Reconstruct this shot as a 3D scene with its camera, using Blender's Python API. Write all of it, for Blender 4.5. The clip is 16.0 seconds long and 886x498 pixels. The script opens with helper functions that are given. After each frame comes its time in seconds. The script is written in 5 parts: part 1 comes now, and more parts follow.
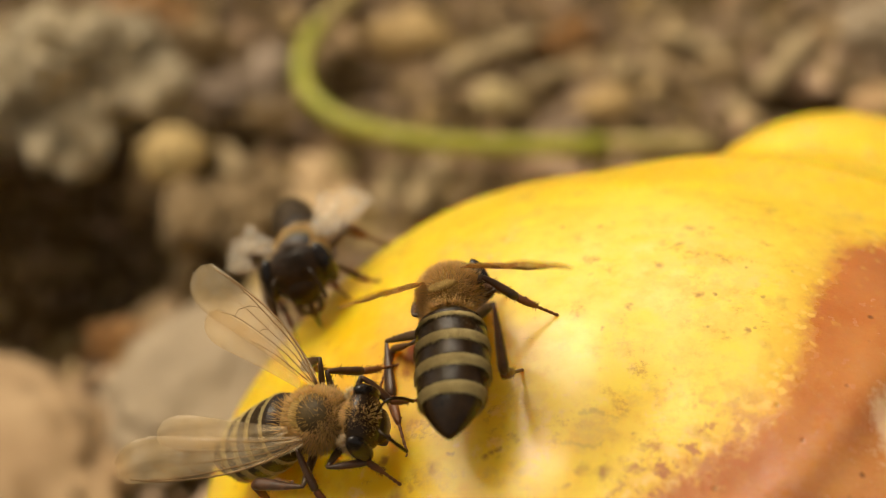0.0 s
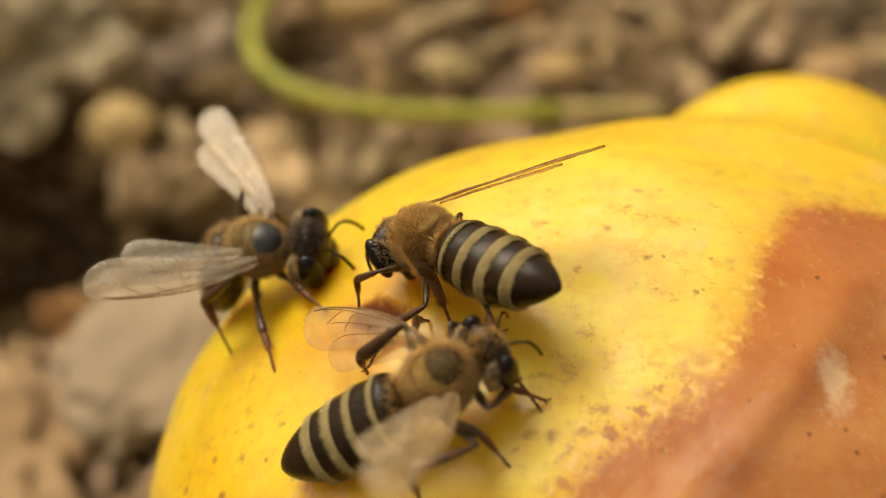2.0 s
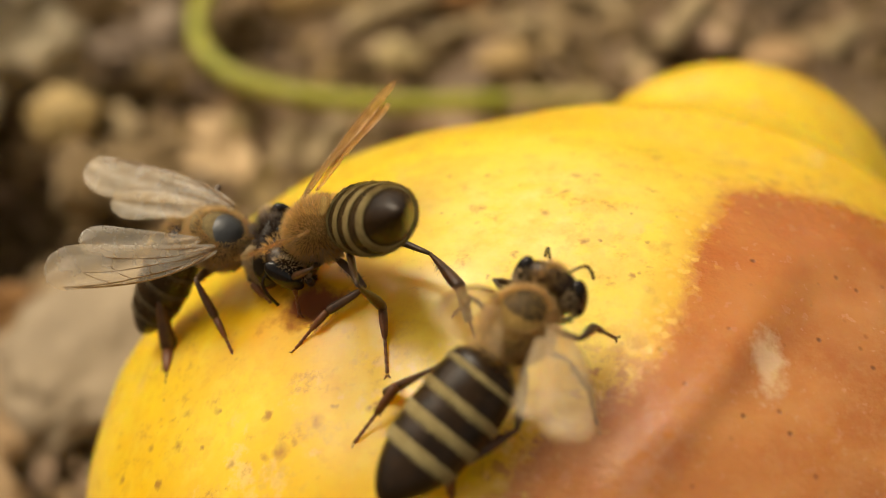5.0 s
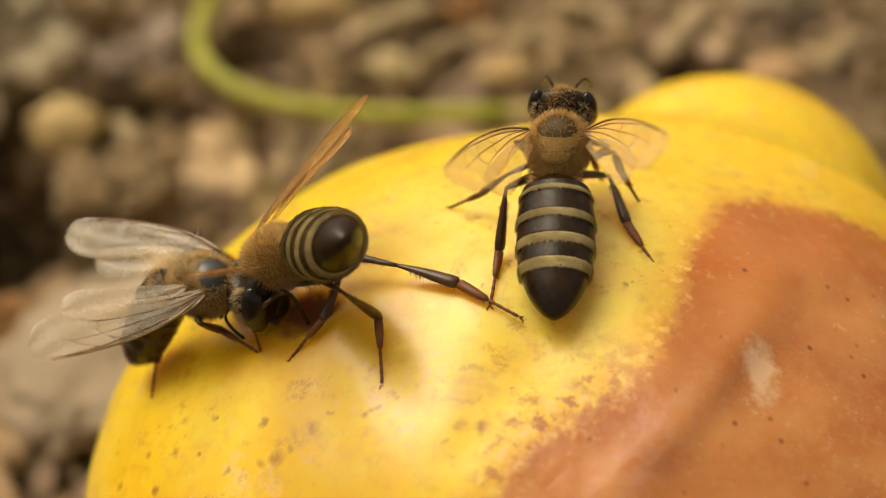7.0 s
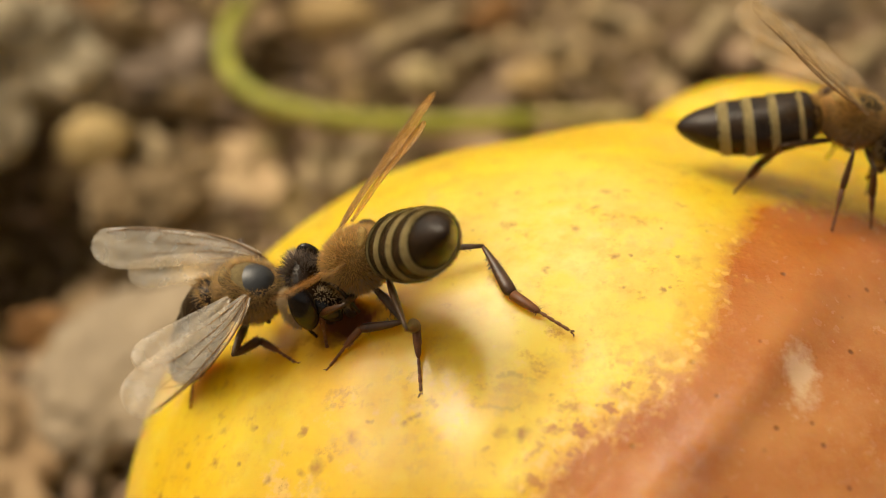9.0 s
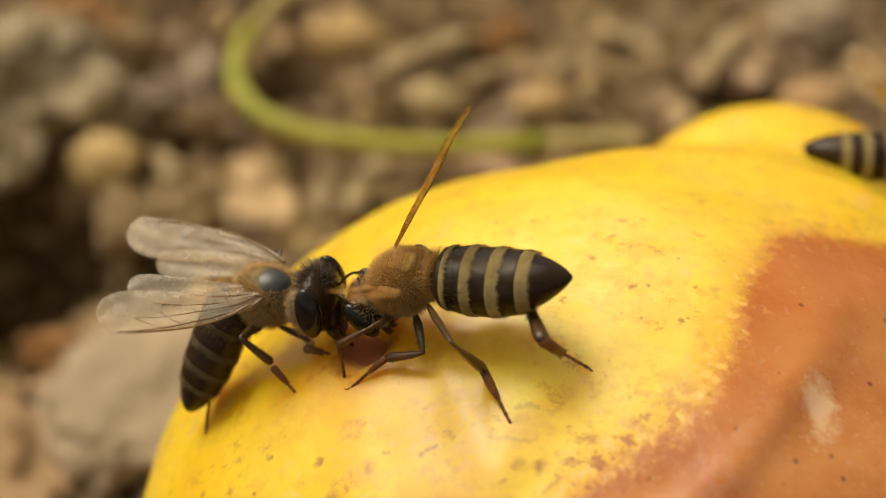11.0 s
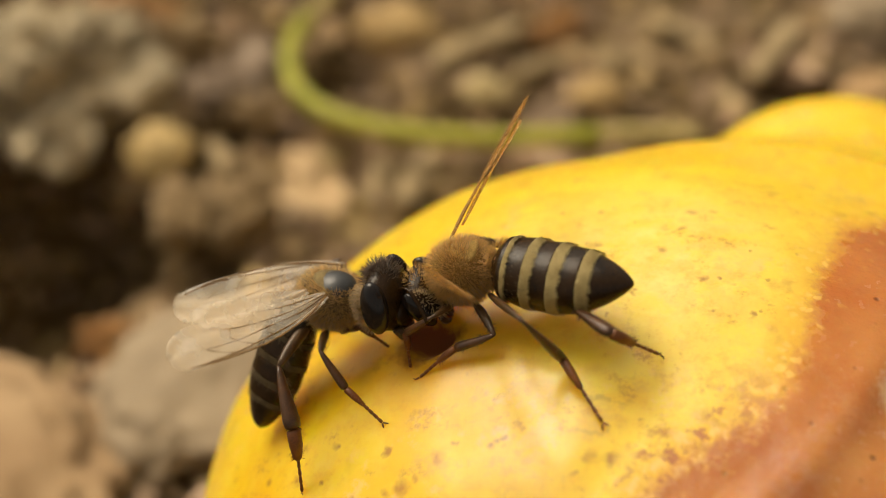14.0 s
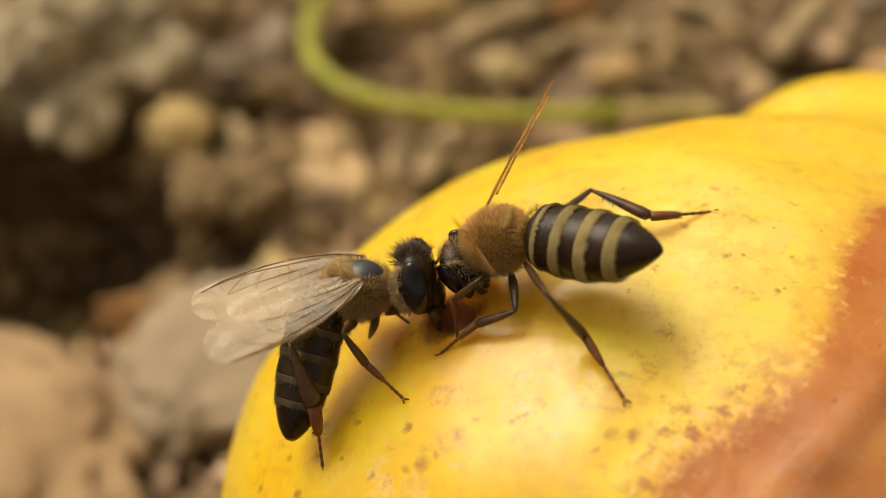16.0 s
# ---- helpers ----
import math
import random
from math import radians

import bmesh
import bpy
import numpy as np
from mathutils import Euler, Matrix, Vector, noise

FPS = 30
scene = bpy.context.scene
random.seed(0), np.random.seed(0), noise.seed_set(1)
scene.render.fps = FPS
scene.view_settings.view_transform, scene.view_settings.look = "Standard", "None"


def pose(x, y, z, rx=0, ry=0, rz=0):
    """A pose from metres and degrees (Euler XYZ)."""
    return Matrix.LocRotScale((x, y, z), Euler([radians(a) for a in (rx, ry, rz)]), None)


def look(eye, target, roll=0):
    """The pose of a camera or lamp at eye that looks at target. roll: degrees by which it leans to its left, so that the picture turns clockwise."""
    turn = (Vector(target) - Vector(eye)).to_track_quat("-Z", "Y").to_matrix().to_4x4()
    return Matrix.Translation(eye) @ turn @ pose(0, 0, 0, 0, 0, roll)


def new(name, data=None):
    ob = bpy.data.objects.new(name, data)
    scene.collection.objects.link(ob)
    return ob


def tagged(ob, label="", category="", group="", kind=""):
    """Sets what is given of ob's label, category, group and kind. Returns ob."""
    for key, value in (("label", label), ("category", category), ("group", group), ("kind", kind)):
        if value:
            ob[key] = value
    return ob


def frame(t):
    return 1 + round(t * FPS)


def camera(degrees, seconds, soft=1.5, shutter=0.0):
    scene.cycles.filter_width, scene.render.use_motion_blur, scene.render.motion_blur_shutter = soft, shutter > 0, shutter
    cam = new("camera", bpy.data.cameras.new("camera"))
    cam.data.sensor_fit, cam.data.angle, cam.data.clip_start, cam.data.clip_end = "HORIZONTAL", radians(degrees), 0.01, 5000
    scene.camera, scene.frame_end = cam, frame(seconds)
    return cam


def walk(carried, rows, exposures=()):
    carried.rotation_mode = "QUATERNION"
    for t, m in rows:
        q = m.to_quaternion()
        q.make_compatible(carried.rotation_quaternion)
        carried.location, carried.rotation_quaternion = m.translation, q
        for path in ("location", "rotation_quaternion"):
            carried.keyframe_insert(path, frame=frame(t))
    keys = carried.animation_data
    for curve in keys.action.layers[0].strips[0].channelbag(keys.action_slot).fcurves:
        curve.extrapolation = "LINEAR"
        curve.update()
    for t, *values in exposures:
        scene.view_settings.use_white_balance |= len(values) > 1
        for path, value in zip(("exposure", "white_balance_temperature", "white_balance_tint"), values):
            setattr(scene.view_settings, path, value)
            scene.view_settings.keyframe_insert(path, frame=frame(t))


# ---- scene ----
cam = camera(40, 16.0, soft=0.9)
# a small lens close to its subject: only the bees' depth is sharp
cam.data.dof.use_dof = True
cam.data.dof.focus_distance = 0.0560
cam.data.dof.aperture_fstop = 25.0
PATH = [
    (0.0, -8.119, -39.344, 88.235, 49.257, 2.094, 4.797),
    (0.5, -8.363, -39.168, 87.842, 48.936, 1.973, 4.160),
    (1.0, -7.932, -39.349, 87.910, 48.432, 1.899, 4.200),
    (1.5, -7.881, -39.025, 87.525, 48.068, 1.634, 3.321),
    (2.0, -7.640, -38.993, 87.483, 47.889, 1.250, 2.890),
    (2.5, -7.302, -38.965, 87.229, 47.828, 0.694, 2.150),
    (3.0, -6.982, -38.940, 87.028, 47.760, 0.096, 1.419),
    (3.5, -6.922, -38.998, 87.159, 47.363, -0.404, 0.885),
    (4.0, -6.889, -38.978, 86.957, 47.248, -0.265, 0.943),
    (6.5, -6.574, -39.439, 87.298, 48.053, 0.244, 1.435),
    (7.0, -6.478, -39.596, 87.323, 48.121, 0.002, 1.298),
    (7.5, -6.247, -39.587, 87.449, 48.577, -0.255, 0.605),
    (8.0, -6.452, -39.697, 87.434, 48.977, 0.192, 0.527),
    (8.5, -6.748, -39.803, 87.303, 48.518, 0.767, 0.993),
    (9.0, -7.066, -39.658, 87.342, 48.513, 1.291, 1.655),
    (11.5, -7.882, -39.123, 87.738, 49.383, 1.342, 2.178),
    (12.0, -8.228, -39.201, 87.313, 49.060, 1.622, 2.900),
    (12.5, -8.330, -39.163, 87.627, 49.326, 1.854, 2.821),
    (13.0, -8.679, -39.153, 87.325, 48.980, 2.229, 3.377),
    (13.5, -8.758, -39.088, 87.333, 48.967, 2.209, 3.650),
    (14.0, -8.912, -39.119, 87.425, 49.071, 2.225, 3.765),
    (14.5, -8.992, -39.066, 87.160, 48.734, 2.194, 3.908),
    (15.0, -9.108, -39.020, 87.428, 48.875, 2.328, 3.891),
    (15.5, -9.336, -39.194, 87.300, 48.676, 2.538, 4.456),
    (16.0, -9.116, -39.025, 87.147, 48.107, 2.636, 4.485),
]
walk(cam, [(t, pose(x / 1000, y / 1000, z / 1000, rx, ry, rz)) for t, x, y, z, rx, ry, rz in PATH],
     exposures=[(0.0, -0.02, 8150, 9), (16.0, -0.02, 8150, 9)])

# ---- light: a bright overcast day, the sun a wide soft spot behind thin cloud ----
SUN_WAY = Vector((-0.42, 0.42, 0.86)).normalized()
sun = new("sun", bpy.data.lights.new("sun", "SUN"))
sun.data.energy = 1.62
sun.data.angle = radians(34)
sun.data.color = (1.0, 0.93, 0.82)
sun.matrix_world = look(SUN_WAY, (0, 0, 0))
world = bpy.data.worlds.new("world")
scene.world = world
world.use_nodes = True
sky = world.node_tree.nodes.new("ShaderNodeTexSky")
sky.sky_type = "NISHITA"
sky.sun_disc = False
sky.sun_elevation = math.asin(SUN_WAY.z)
sky.sun_rotation = math.atan2(SUN_WAY.x, SUN_WAY.y)
sky.air_density, sky.dust_density, sky.ozone_density = 1.0, 6.0, 0.6
# cloud takes most of the blue out of the sky's light
veil = world.node_tree.nodes.new("ShaderNodeHueSaturation")
veil.inputs["Saturation"].default_value = 0.12
world.node_tree.links.new(sky.outputs[0], veil.inputs["Color"])
world.node_tree.links.new(veil.outputs[0], world.node_tree.nodes["Background"].inputs[0])
world.node_tree.nodes["Background"].inputs[1].default_value = 0.118


# ---- material helpers ----
class Mat:
    """A node material with short calls for the usual nodes. Lengths in metres, in the object's own space."""

    def __init__(self, name, rough=0.5, spec=0.5):
        self.m = bpy.data.materials.new(name)
        self.m.use_nodes = True
        self.t = self.m.node_tree
        self.b = self.t.nodes["Principled BSDF"]
        self.b.inputs["Roughness"].default_value = rough
        self.b.inputs["Specular IOR Level"].default_value = spec
        self.co = self.t.nodes.new("ShaderNodeTexCoord").outputs["Object"]

    def node(self, kind, **sets):
        n = self.t.nodes.new(kind)
        for key, v in sets.items():
            n.inputs[key].default_value = v
        return n

    def link(self, a, b):
        self.t.links.new(a, b)

    def noise(self, size, detail=4.0, rough=0.55, co=None):
        n = self.node("ShaderNodeTexNoise", Scale=1.0 / size, Detail=detail, Roughness=rough)
        self.link(co or self.co, n.inputs["Vector"])
        return n.outputs["Fac"]

    def ramp(self, fac, lo, hi, a=(0, 0, 0, 1), b=(1, 1, 1, 1)):
        n = self.t.nodes.new("ShaderNodeValToRGB")
        n.color_ramp.elements[0].position, n.color_ramp.elements[1].position = lo, hi
        n.color_ramp.elements[0].color, n.color_ramp.elements[1].color = a, b
        self.link(fac, n.inputs[0])
        return n.outputs[0]

    def mix(self, fac, a, b):
        n = self.t.nodes.new("ShaderNodeMix")
        n.data_type = "RGBA"
        for v, s in ((fac, n.inputs["Factor"]), (a, n.inputs["A"]), (b, n.inputs["B"])):
            if isinstance(v, (tuple, float, int)):
                s.default_value = v if not isinstance(v, tuple) or len(v) == 4 else (*v, 1)
            else:
                self.link(v, s)
        return n.outputs["Result"]

    def math(self, op, a, b=0.0, c=0.0):
        n = self.t.nodes.new("ShaderNodeMath")
        n.operation = op
        for v, s in ((a, n.inputs[0]), (b, n.inputs[1]), (c, n.inputs[2])):
            if isinstance(v, (float, int)):
                s.default_value = v
            else:
                self.link(v, s)
        return n.outputs[0]

    def dist(self, x, y, z, sx=1, sy=1, sz=1):
        """Distance in mm from a place given in mm, with each axis weighted."""
        d = self.t.nodes.new("ShaderNodeVectorMath")
        d.operation = "MULTIPLY_ADD"
        self.link(self.co, d.inputs[0])
        d.inputs[1].default_value = (1000 * sx, 1000 * sy, 1000 * sz)
        d.inputs[2].default_value = (-x * sx, -y * sy, -z * sz)
        n = self.t.nodes.new("ShaderNodeVectorMath")
        n.operation = "LENGTH"
        self.link(d.outputs[0], n.inputs[0])
        return n.outputs["Value"]

    def color(self, c):
        if isinstance(c, tuple):
            self.b.inputs["Base Color"].default_value = (*c[:3], 1)
        else:
            self.link(c, self.b.inputs["Base Color"])
        return self

    def rough(self, r):
        self.link(r, self.b.inputs["Roughness"])
        return self

    def bump(self, h, strength, depth):
        n = self.node("ShaderNodeBump", Strength=strength, Distance=depth)
        self.link(h, n.inputs["Height"])
        self.link(n.outputs[0], self.b.inputs["Normal"])
        return self


def speckled(name, a, b, grain=0.0004, blotch=0.003, rough=0.6, bump=0.5, depth=0.0001, spec=0.4, isle=0.0):
    """A natural surface: two colours mixed at two scales, with fine relief; isle varies joined pieces."""
    m = Mat(name, rough, spec)
    f = m.math("ADD", m.math("MULTIPLY", m.noise(blotch), 0.6), m.math("MULTIPLY", m.noise(grain, 5), 0.4))
    c = m.mix(m.ramp(f, 0.35, 0.65), a, b)
    if isle:
        r = m.t.nodes.new("ShaderNodeNewGeometry").outputs["Random Per Island"]
        h = m.t.nodes.new("ShaderNodeHueSaturation")
        m.link(c, h.inputs["Color"])
        m.link(m.math("MULTIPLY_ADD", r, 0.03, 0.474), h.inputs["Hue"])
        m.link(m.math("MULTIPLY_ADD", r, 0.25, 0.75), h.inputs["Saturation"])
        r2 = m.math("FRACT", m.math("MULTIPLY", r, 17.31))
        m.link(m.math("MULTIPLY_ADD", m.math("MULTIPLY", r2, r2), isle, 1 - isle * 0.45), h.inputs["Value"])
        c = h.outputs[0]
    m.color(c)
    m.bump(m.noise(grain, 6), bump, depth)
    return m.m


# ---- the pear's shape: a round body and a narrower neck, smoothly joined (mm) ----
PEAR = np.array((-0.21, 3.11, 27.00))
BODY, LOW = np.array((27.92, 26.81, 21.82)), 1.26
NECK_A, NECK_B = np.array((9.70, 16.14, 1.01)), np.array((12.38, 23.44, 2.18))
NECK_R, NECK_R2, BLEND = 17.83, 12.03, 3.50
HOLE = np.array((-13.46, -1.46, 19.08))
# the rotten cheek: a ball that cuts the skin, and where its rim swings out (-) or in (+)
ROT, ROT_R = (19.4, -15.2, 31.4), 28.6
ROT_BAYS = [((7.5, 8.8, 47.4), 9.5, -3.0), ((1.3, -3.0, 48.2), 5.0, 1.15), ((-5.0, -7.8, 46.8), 4.5, -1.0)]


def pear_gap(q):
    """How far the points q lie outside the pear's skin; q is counted from its heart."""
    qb = q * np.where(q[..., 2:] < 0, np.array([1, 1, 1 / LOW]), 1.0)
    k0 = np.linalg.norm(qb / BODY, axis=-1)
    k1 = np.linalg.norm(qb / BODY ** 2, axis=-1) + 1e-9
    a = k0 * (k0 - 1) / k1
    ba = NECK_B - NECK_A
    h = np.clip(((q - NECK_A) @ ba) / (ba @ ba), 0, 1)
    b = np.linalg.norm(q - NECK_A - h[..., None] * ba, axis=-1) - (NECK_R + (NECK_R2 - NECK_R) * h)
    m = np.clip(0.5 + 0.5 * (b - a) / BLEND, 0, 1)
    return b + (a - b) * m - BLEND * m * (1 - m)


def pear_radius(ways):
    """The skin's distance from the heart along unit vectors."""
    lo, hi = np.full(len(ways), 10.0), np.full(len(ways), 75.0)
    for _ in range(26):
        mid = (lo + hi) / 2
        out = pear_gap(ways * mid[:, None]) > 0
        lo, hi = np.where(out, lo, mid), np.where(out, mid, hi)
    return hi


def on_pear(p):
    """The place on the skin (mm) under a place p."""
    w = np.asarray(p, float) - PEAR
    w = w / np.linalg.norm(w)
    return PEAR + w * pear_radius(w[None, :])[0]


# ---- materials ----
def pear_skin():
    m = Mat("pear_skin", 0.36, 0.4)
    wide, fine = m.noise(0.009, 3), m.noise(0.0011, 5)
    yellow = m.mix(m.ramp(wide, 0.38, 0.66), (0.84, 0.515, 0.014), (0.87, 0.62, 0.030))
    # paler straw skin on top, with the whitish highlight there painted into it
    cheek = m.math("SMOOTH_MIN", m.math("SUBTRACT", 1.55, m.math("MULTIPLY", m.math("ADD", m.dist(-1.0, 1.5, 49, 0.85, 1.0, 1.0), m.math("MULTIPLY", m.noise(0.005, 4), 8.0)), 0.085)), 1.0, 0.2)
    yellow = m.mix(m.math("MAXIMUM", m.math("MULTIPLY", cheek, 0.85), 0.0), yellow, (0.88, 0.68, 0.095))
    # a cream highlight painted in beside it, and faint pink where rubbed
    cream = m.math("MULTIPLY", m.ramp(m.math("MULTIPLY", m.dist(-3.2, 5.2, 48.6), 0.1), 0.15, 0.75, (1, 1, 1, 1), (0, 0, 0, 1)), m.ramp(m.noise(0.0017, 4, 0.6), 0.36, 0.60))
    yellow = m.mix(m.math("MULTIPLY", cream, 0.75), yellow, (0.91, 0.74, 0.24))
    blush = m.math("MULTIPLY", m.ramp(m.math("MULTIPLY", m.dist(-0.6, 4.6, 48.7, 1.0, 0.6, 1.0), 0.1), 0.08, 0.42, (1, 1, 1, 1), (0, 0, 0, 1)), m.ramp(m.noise(0.0011, 4, 0.6), 0.44, 0.58))
    yellow = m.mix(m.math("MULTIPLY", blush, 0.45), yellow, (0.86, 0.50, 0.20))
    yellow = m.mix(m.math("MULTIPLY", m.ramp(fine, 0.48, 0.70), 0.4), yellow, (0.88, 0.67, 0.09))
    yellow = m.mix(m.math("MULTIPLY", m.ramp(m.noise(0.0028, 5, 0.6), 0.46, 0.62), 0.42), yellow, (0.78, 0.45, 0.03))
    yellow = m.mix(m.math("MULTIPLY", m.math("MULTIPLY", m.ramp(m.noise(0.0007, 6, 0.7), 0.50, 0.64), m.ramp(m.noise(0.006, 3), 0.42, 0.60)), 0.30), yellow, (0.70, 0.36, 0.035))
    yellow = m.mix(m.math("MULTIPLY", m.math("MULTIPLY", m.ramp(m.noise(0.0019, 6, 0.7), 0.55, 0.62), m.ramp(m.noise(0.008, 2), 0.50, 0.62)), 0.5), yellow, (0.90, 0.60, 0.24))
    # small russet freckles and scuffs; a warped space makes them uneven
    warp = m.node("ShaderNodeTexNoise", Scale=1 / 0.0007, Detail=2.0)
    m.link(m.co, warp.inputs["Vector"])
    shove = m.t.nodes.new("ShaderNodeVectorMath")
    shove.operation = "MULTIPLY_ADD"
    m.link(warp.outputs["Color"], shove.inputs[0])
    shove.inputs[1].default_value = (0.0009, 0.0006, 0.0009)
    m.link(m.co, shove.inputs[2])
    uneven = shove.outputs[0]
    def dots(pitch, lo, hi, area, a, b):
        v = m.node("ShaderNodeTexVoronoi", Scale=1 / pitch)
        m.link(uneven, v.inputs["Vector"])
        return m.math("MULTIPLY", m.ramp(v.outputs["Distance"], lo, hi, (1, 1, 1, 1), (0, 0, 0, 1)), m.ramp(m.noise(area, 2), a, b))
    freckle = dots(0.0009, 0.08, 0.20, 0.0035, 0.52, 0.64)
    yellow = m.mix(m.math("MULTIPLY", freckle, 0.6), yellow, (0.36, 0.15, 0.02))
    yellow = m.mix(m.math("MULTIPLY", dots(0.0016, 0.12, 0.34, 0.004, 0.48, 0.6), 0.22), yellow, (0.52, 0.25, 0.05))
    scuff = m.math("MULTIPLY", m.ramp(m.noise(0.0014, 7, 0.75), 0.57, 0.67), m.ramp(m.noise(0.005, 2), 0.44, 0.56))
    yellow = m.mix(m.math("MULTIPLY", scuff, 0.7), yellow, (0.47, 0.22, 0.03))
    smear = m.math("MULTIPLY", m.ramp(m.noise(0.0024, 6, 0.72), 0.54, 0.63), m.ramp(m.noise(0.0075, 2), 0.46, 0.58))
    yellow = m.mix(m.math("MULTIPLY", smear, 0.38), yellow, (0.56, 0.32, 0.085))
    # single bruises and scratches
    mark = 0.0
    for x, y, z, r, k in [
        (-15.5, -3.7, 44.4, 0.28, 0.7), (-14.6, -5.7, 44.3, 0.45, 0.5), (-14.0, -5.5, 44.6, 0.22, 0.5), (-13.0, -4.8, 45.3, 0.35, 0.4), (-7.2, -6.5, 46.6, 0.25, 0.75), (-5.6, -6.0, 47.1, 0.4, 0.6),
        (-4.9, -2.8, 48.0, 0.42, 0.65), (-4.6, -2.2, 48.1, 0.3, 0.5), (-0.7, 1.5, 48.8, 0.2, 0.85), (-4.3, 2.8, 48.6, 0.25, 0.7), (-1.1, 3.4, 48.8, 0.22, 0.60), (-0.3, 3.4, 48.8, 0.16, 0.60),
        (-5.6, 1.4, 48.4, 0.20, 0.50), (-4.7, -2.2, 48.1, 0.18, 0.50), (-1.1, -1.3, 48.5, 0.18, 0.50), (0.2, -2.5, 48.3, 0.18, 0.50), (-1.6, -3.5, 48.1, 0.22, 0.50), (-7.5, 9.8, 47.3, 0.22, 0.50),
        (-1.1, 8.8, 48.3, 0.30, 0.40), (-0.1, 8.8, 48.3, 0.28, 0.45), (-2.8, 5.6, 48.6, 0.25, 0.40), (-1.7, 7.3, 48.5, 0.25, 0.40), (-20.9, -4.6, 40.2, 0.30, 0.70), (-19.8, -1.7, 42.1, 0.30, 0.50),
        (-18.2, -2.4, 43.1, 0.22, 0.50), (-20.0, -3.3, 41.5, 0.30, 0.45), (-21.8, -2.4, 40.1, 0.28, 0.50), (-23.4, -2.8, 38.2, 0.30, 0.50), (-18.7, -4.0, 42.3, 0.20, 0.50), (-17.0, -5.5, 43.0, 0.25, 0.45),
        (-15.4, -5.6, 43.8, 0.25, 0.40), (-5.5, 9.8, 47.7, 0.20, 0.60), (-5.0, 10.1, 47.7, 0.20, 0.70), (-4.5, 10.6, 47.7, 0.17, 0.50), (1.0, 1.2, 48.7, 0.17, 0.80), (1.4, 1.4, 48.7, 0.13, 0.60),
        (1.8, 1.7, 48.7, 0.11, 0.50), (2.2, 2.0, 48.7, 0.10, 0.50), (2.6, 2.2, 48.7, 0.09, 0.40), (-6.7, 14.3, 46.2, 0.22, 0.60), (-6.3, 14.3, 46.2, 0.22, 0.60), (9.4, 10.9, 46.6, 0.15, 0.40),
        (-3.0, -3.0, 48.1, 0.20, 0.40), (-10.4, -4.6, 46.3, 0.20, 0.50), (-10.7, -4.8, 46.2, 0.22, 0.50), (-10.2, -4.5, 46.4, 0.16, 0.50), (-6.4, -5.9, 47.0, 0.30, 0.50), (-4.8, -3.2, 47.9, 0.30, 0.50),
        (-1.6, 1.7, 48.8, 0.18, 0.50), (-11.6, -5.6, 45.6, 0.12, 0.50), (-12.3, -4.3, 45.7, 0.14, 0.40), (-14.3, -5.7, 44.4, 0.20, 0.50), (-4.3, -5.8, 47.3, 0.20, 0.50),
    ]:
        away = m.t.nodes.new("ShaderNodeVectorMath")
        away.operation = "DISTANCE"
        m.link(uneven, away.inputs[0])
        away.inputs[1].default_value = (x / 1000 + 0.00045, y / 1000 + 0.0003, z / 1000 + 0.00045)
        mark = m.math("MAXIMUM", mark, m.math("MULTIPLY_ADD", away.outputs["Value"], -1800 * k / (1.25 * r), 1.8 * k))
    yellow = m.mix(m.math("MINIMUM", mark, 0.75), yellow, (0.34, 0.11, 0.02))
    # a dried crescent where the skin was rubbed
    rub = m.math("ABSOLUTE", m.math("SUBTRACT", m.math("ADD", m.dist(-6.2, -3.9, 47.5, 0.6, 1.3, 0.6), m.math("MULTIPLY", m.noise(0.0009, 5), 1.3)), 1.75))
    rub = m.math("MULTIPLY", m.ramp(rub, 0.05, 0.24, (1, 1, 1, 1), (0, 0, 0, 1)), m.ramp(m.noise(0.0012, 3), 0.48, 0.58))
    yellow = m.mix(m.math("MULTIPLY", rub, 0.4), yellow, (0.36, 0.20, 0.03))
    # orange-brown shade under the bees' heads, painted round the hole they have opened
    hx, hy, hz = HOLE * 0.97 + PEAR
    near = m.math("ADD", m.dist(hx, hy, hz, 0.5, 0.9, 1.0), m.math("MULTIPLY", m.math("SUBTRACT", m.noise(0.0016, 4), 0.5), 3.0))
    yellow = m.mix(m.ramp(m.math("MULTIPLY", near, 0.1), 0.14, 0.42, (0.6, 0.6, 0.6, 1), (0, 0, 0, 1)), yellow, (0.68, 0.30, 0.012))
    yellow = m.mix(m.ramp(m.math("MULTIPLY", near, 0.1), 0.06, 0.14, (1, 1, 1, 1), (0, 0, 0, 1)), yellow, (0.24, 0.062, 0.014))
    # the rotten cheek: brown flesh under clear skin, with an orange rim
    edge = m.math("ADD", m.math("MULTIPLY", m.math("SUBTRACT", m.noise(0.005, 3), 0.5), 0.9), m.math("MULTIPLY", m.math("SUBTRACT", m.noise(0.0008, 5, 0.65), 0.5), 1.7))
    bays = 0.0
    for (x, y, z), r, k in ROT_BAYS:
        near_bay = m.math("MINIMUM", m.math("MAXIMUM", m.math("MULTIPLY_ADD", m.dist(x, y, z), -1 / (0.9 * r), 1 / 0.9), 0.0), 1.0)
        bays = m.math("MULTIPLY_ADD", near_bay, k, bays)
    d = m.math("ADD", m.math("ADD", m.dist(*ROT), edge), bays)
    rim = m.ramp(m.math("MULTIPLY", d, 0.02), ROT_R / 50 - 0.004, ROT_R / 50 + 0.026, (1, 1, 1, 1), (0, 0, 0, 1))
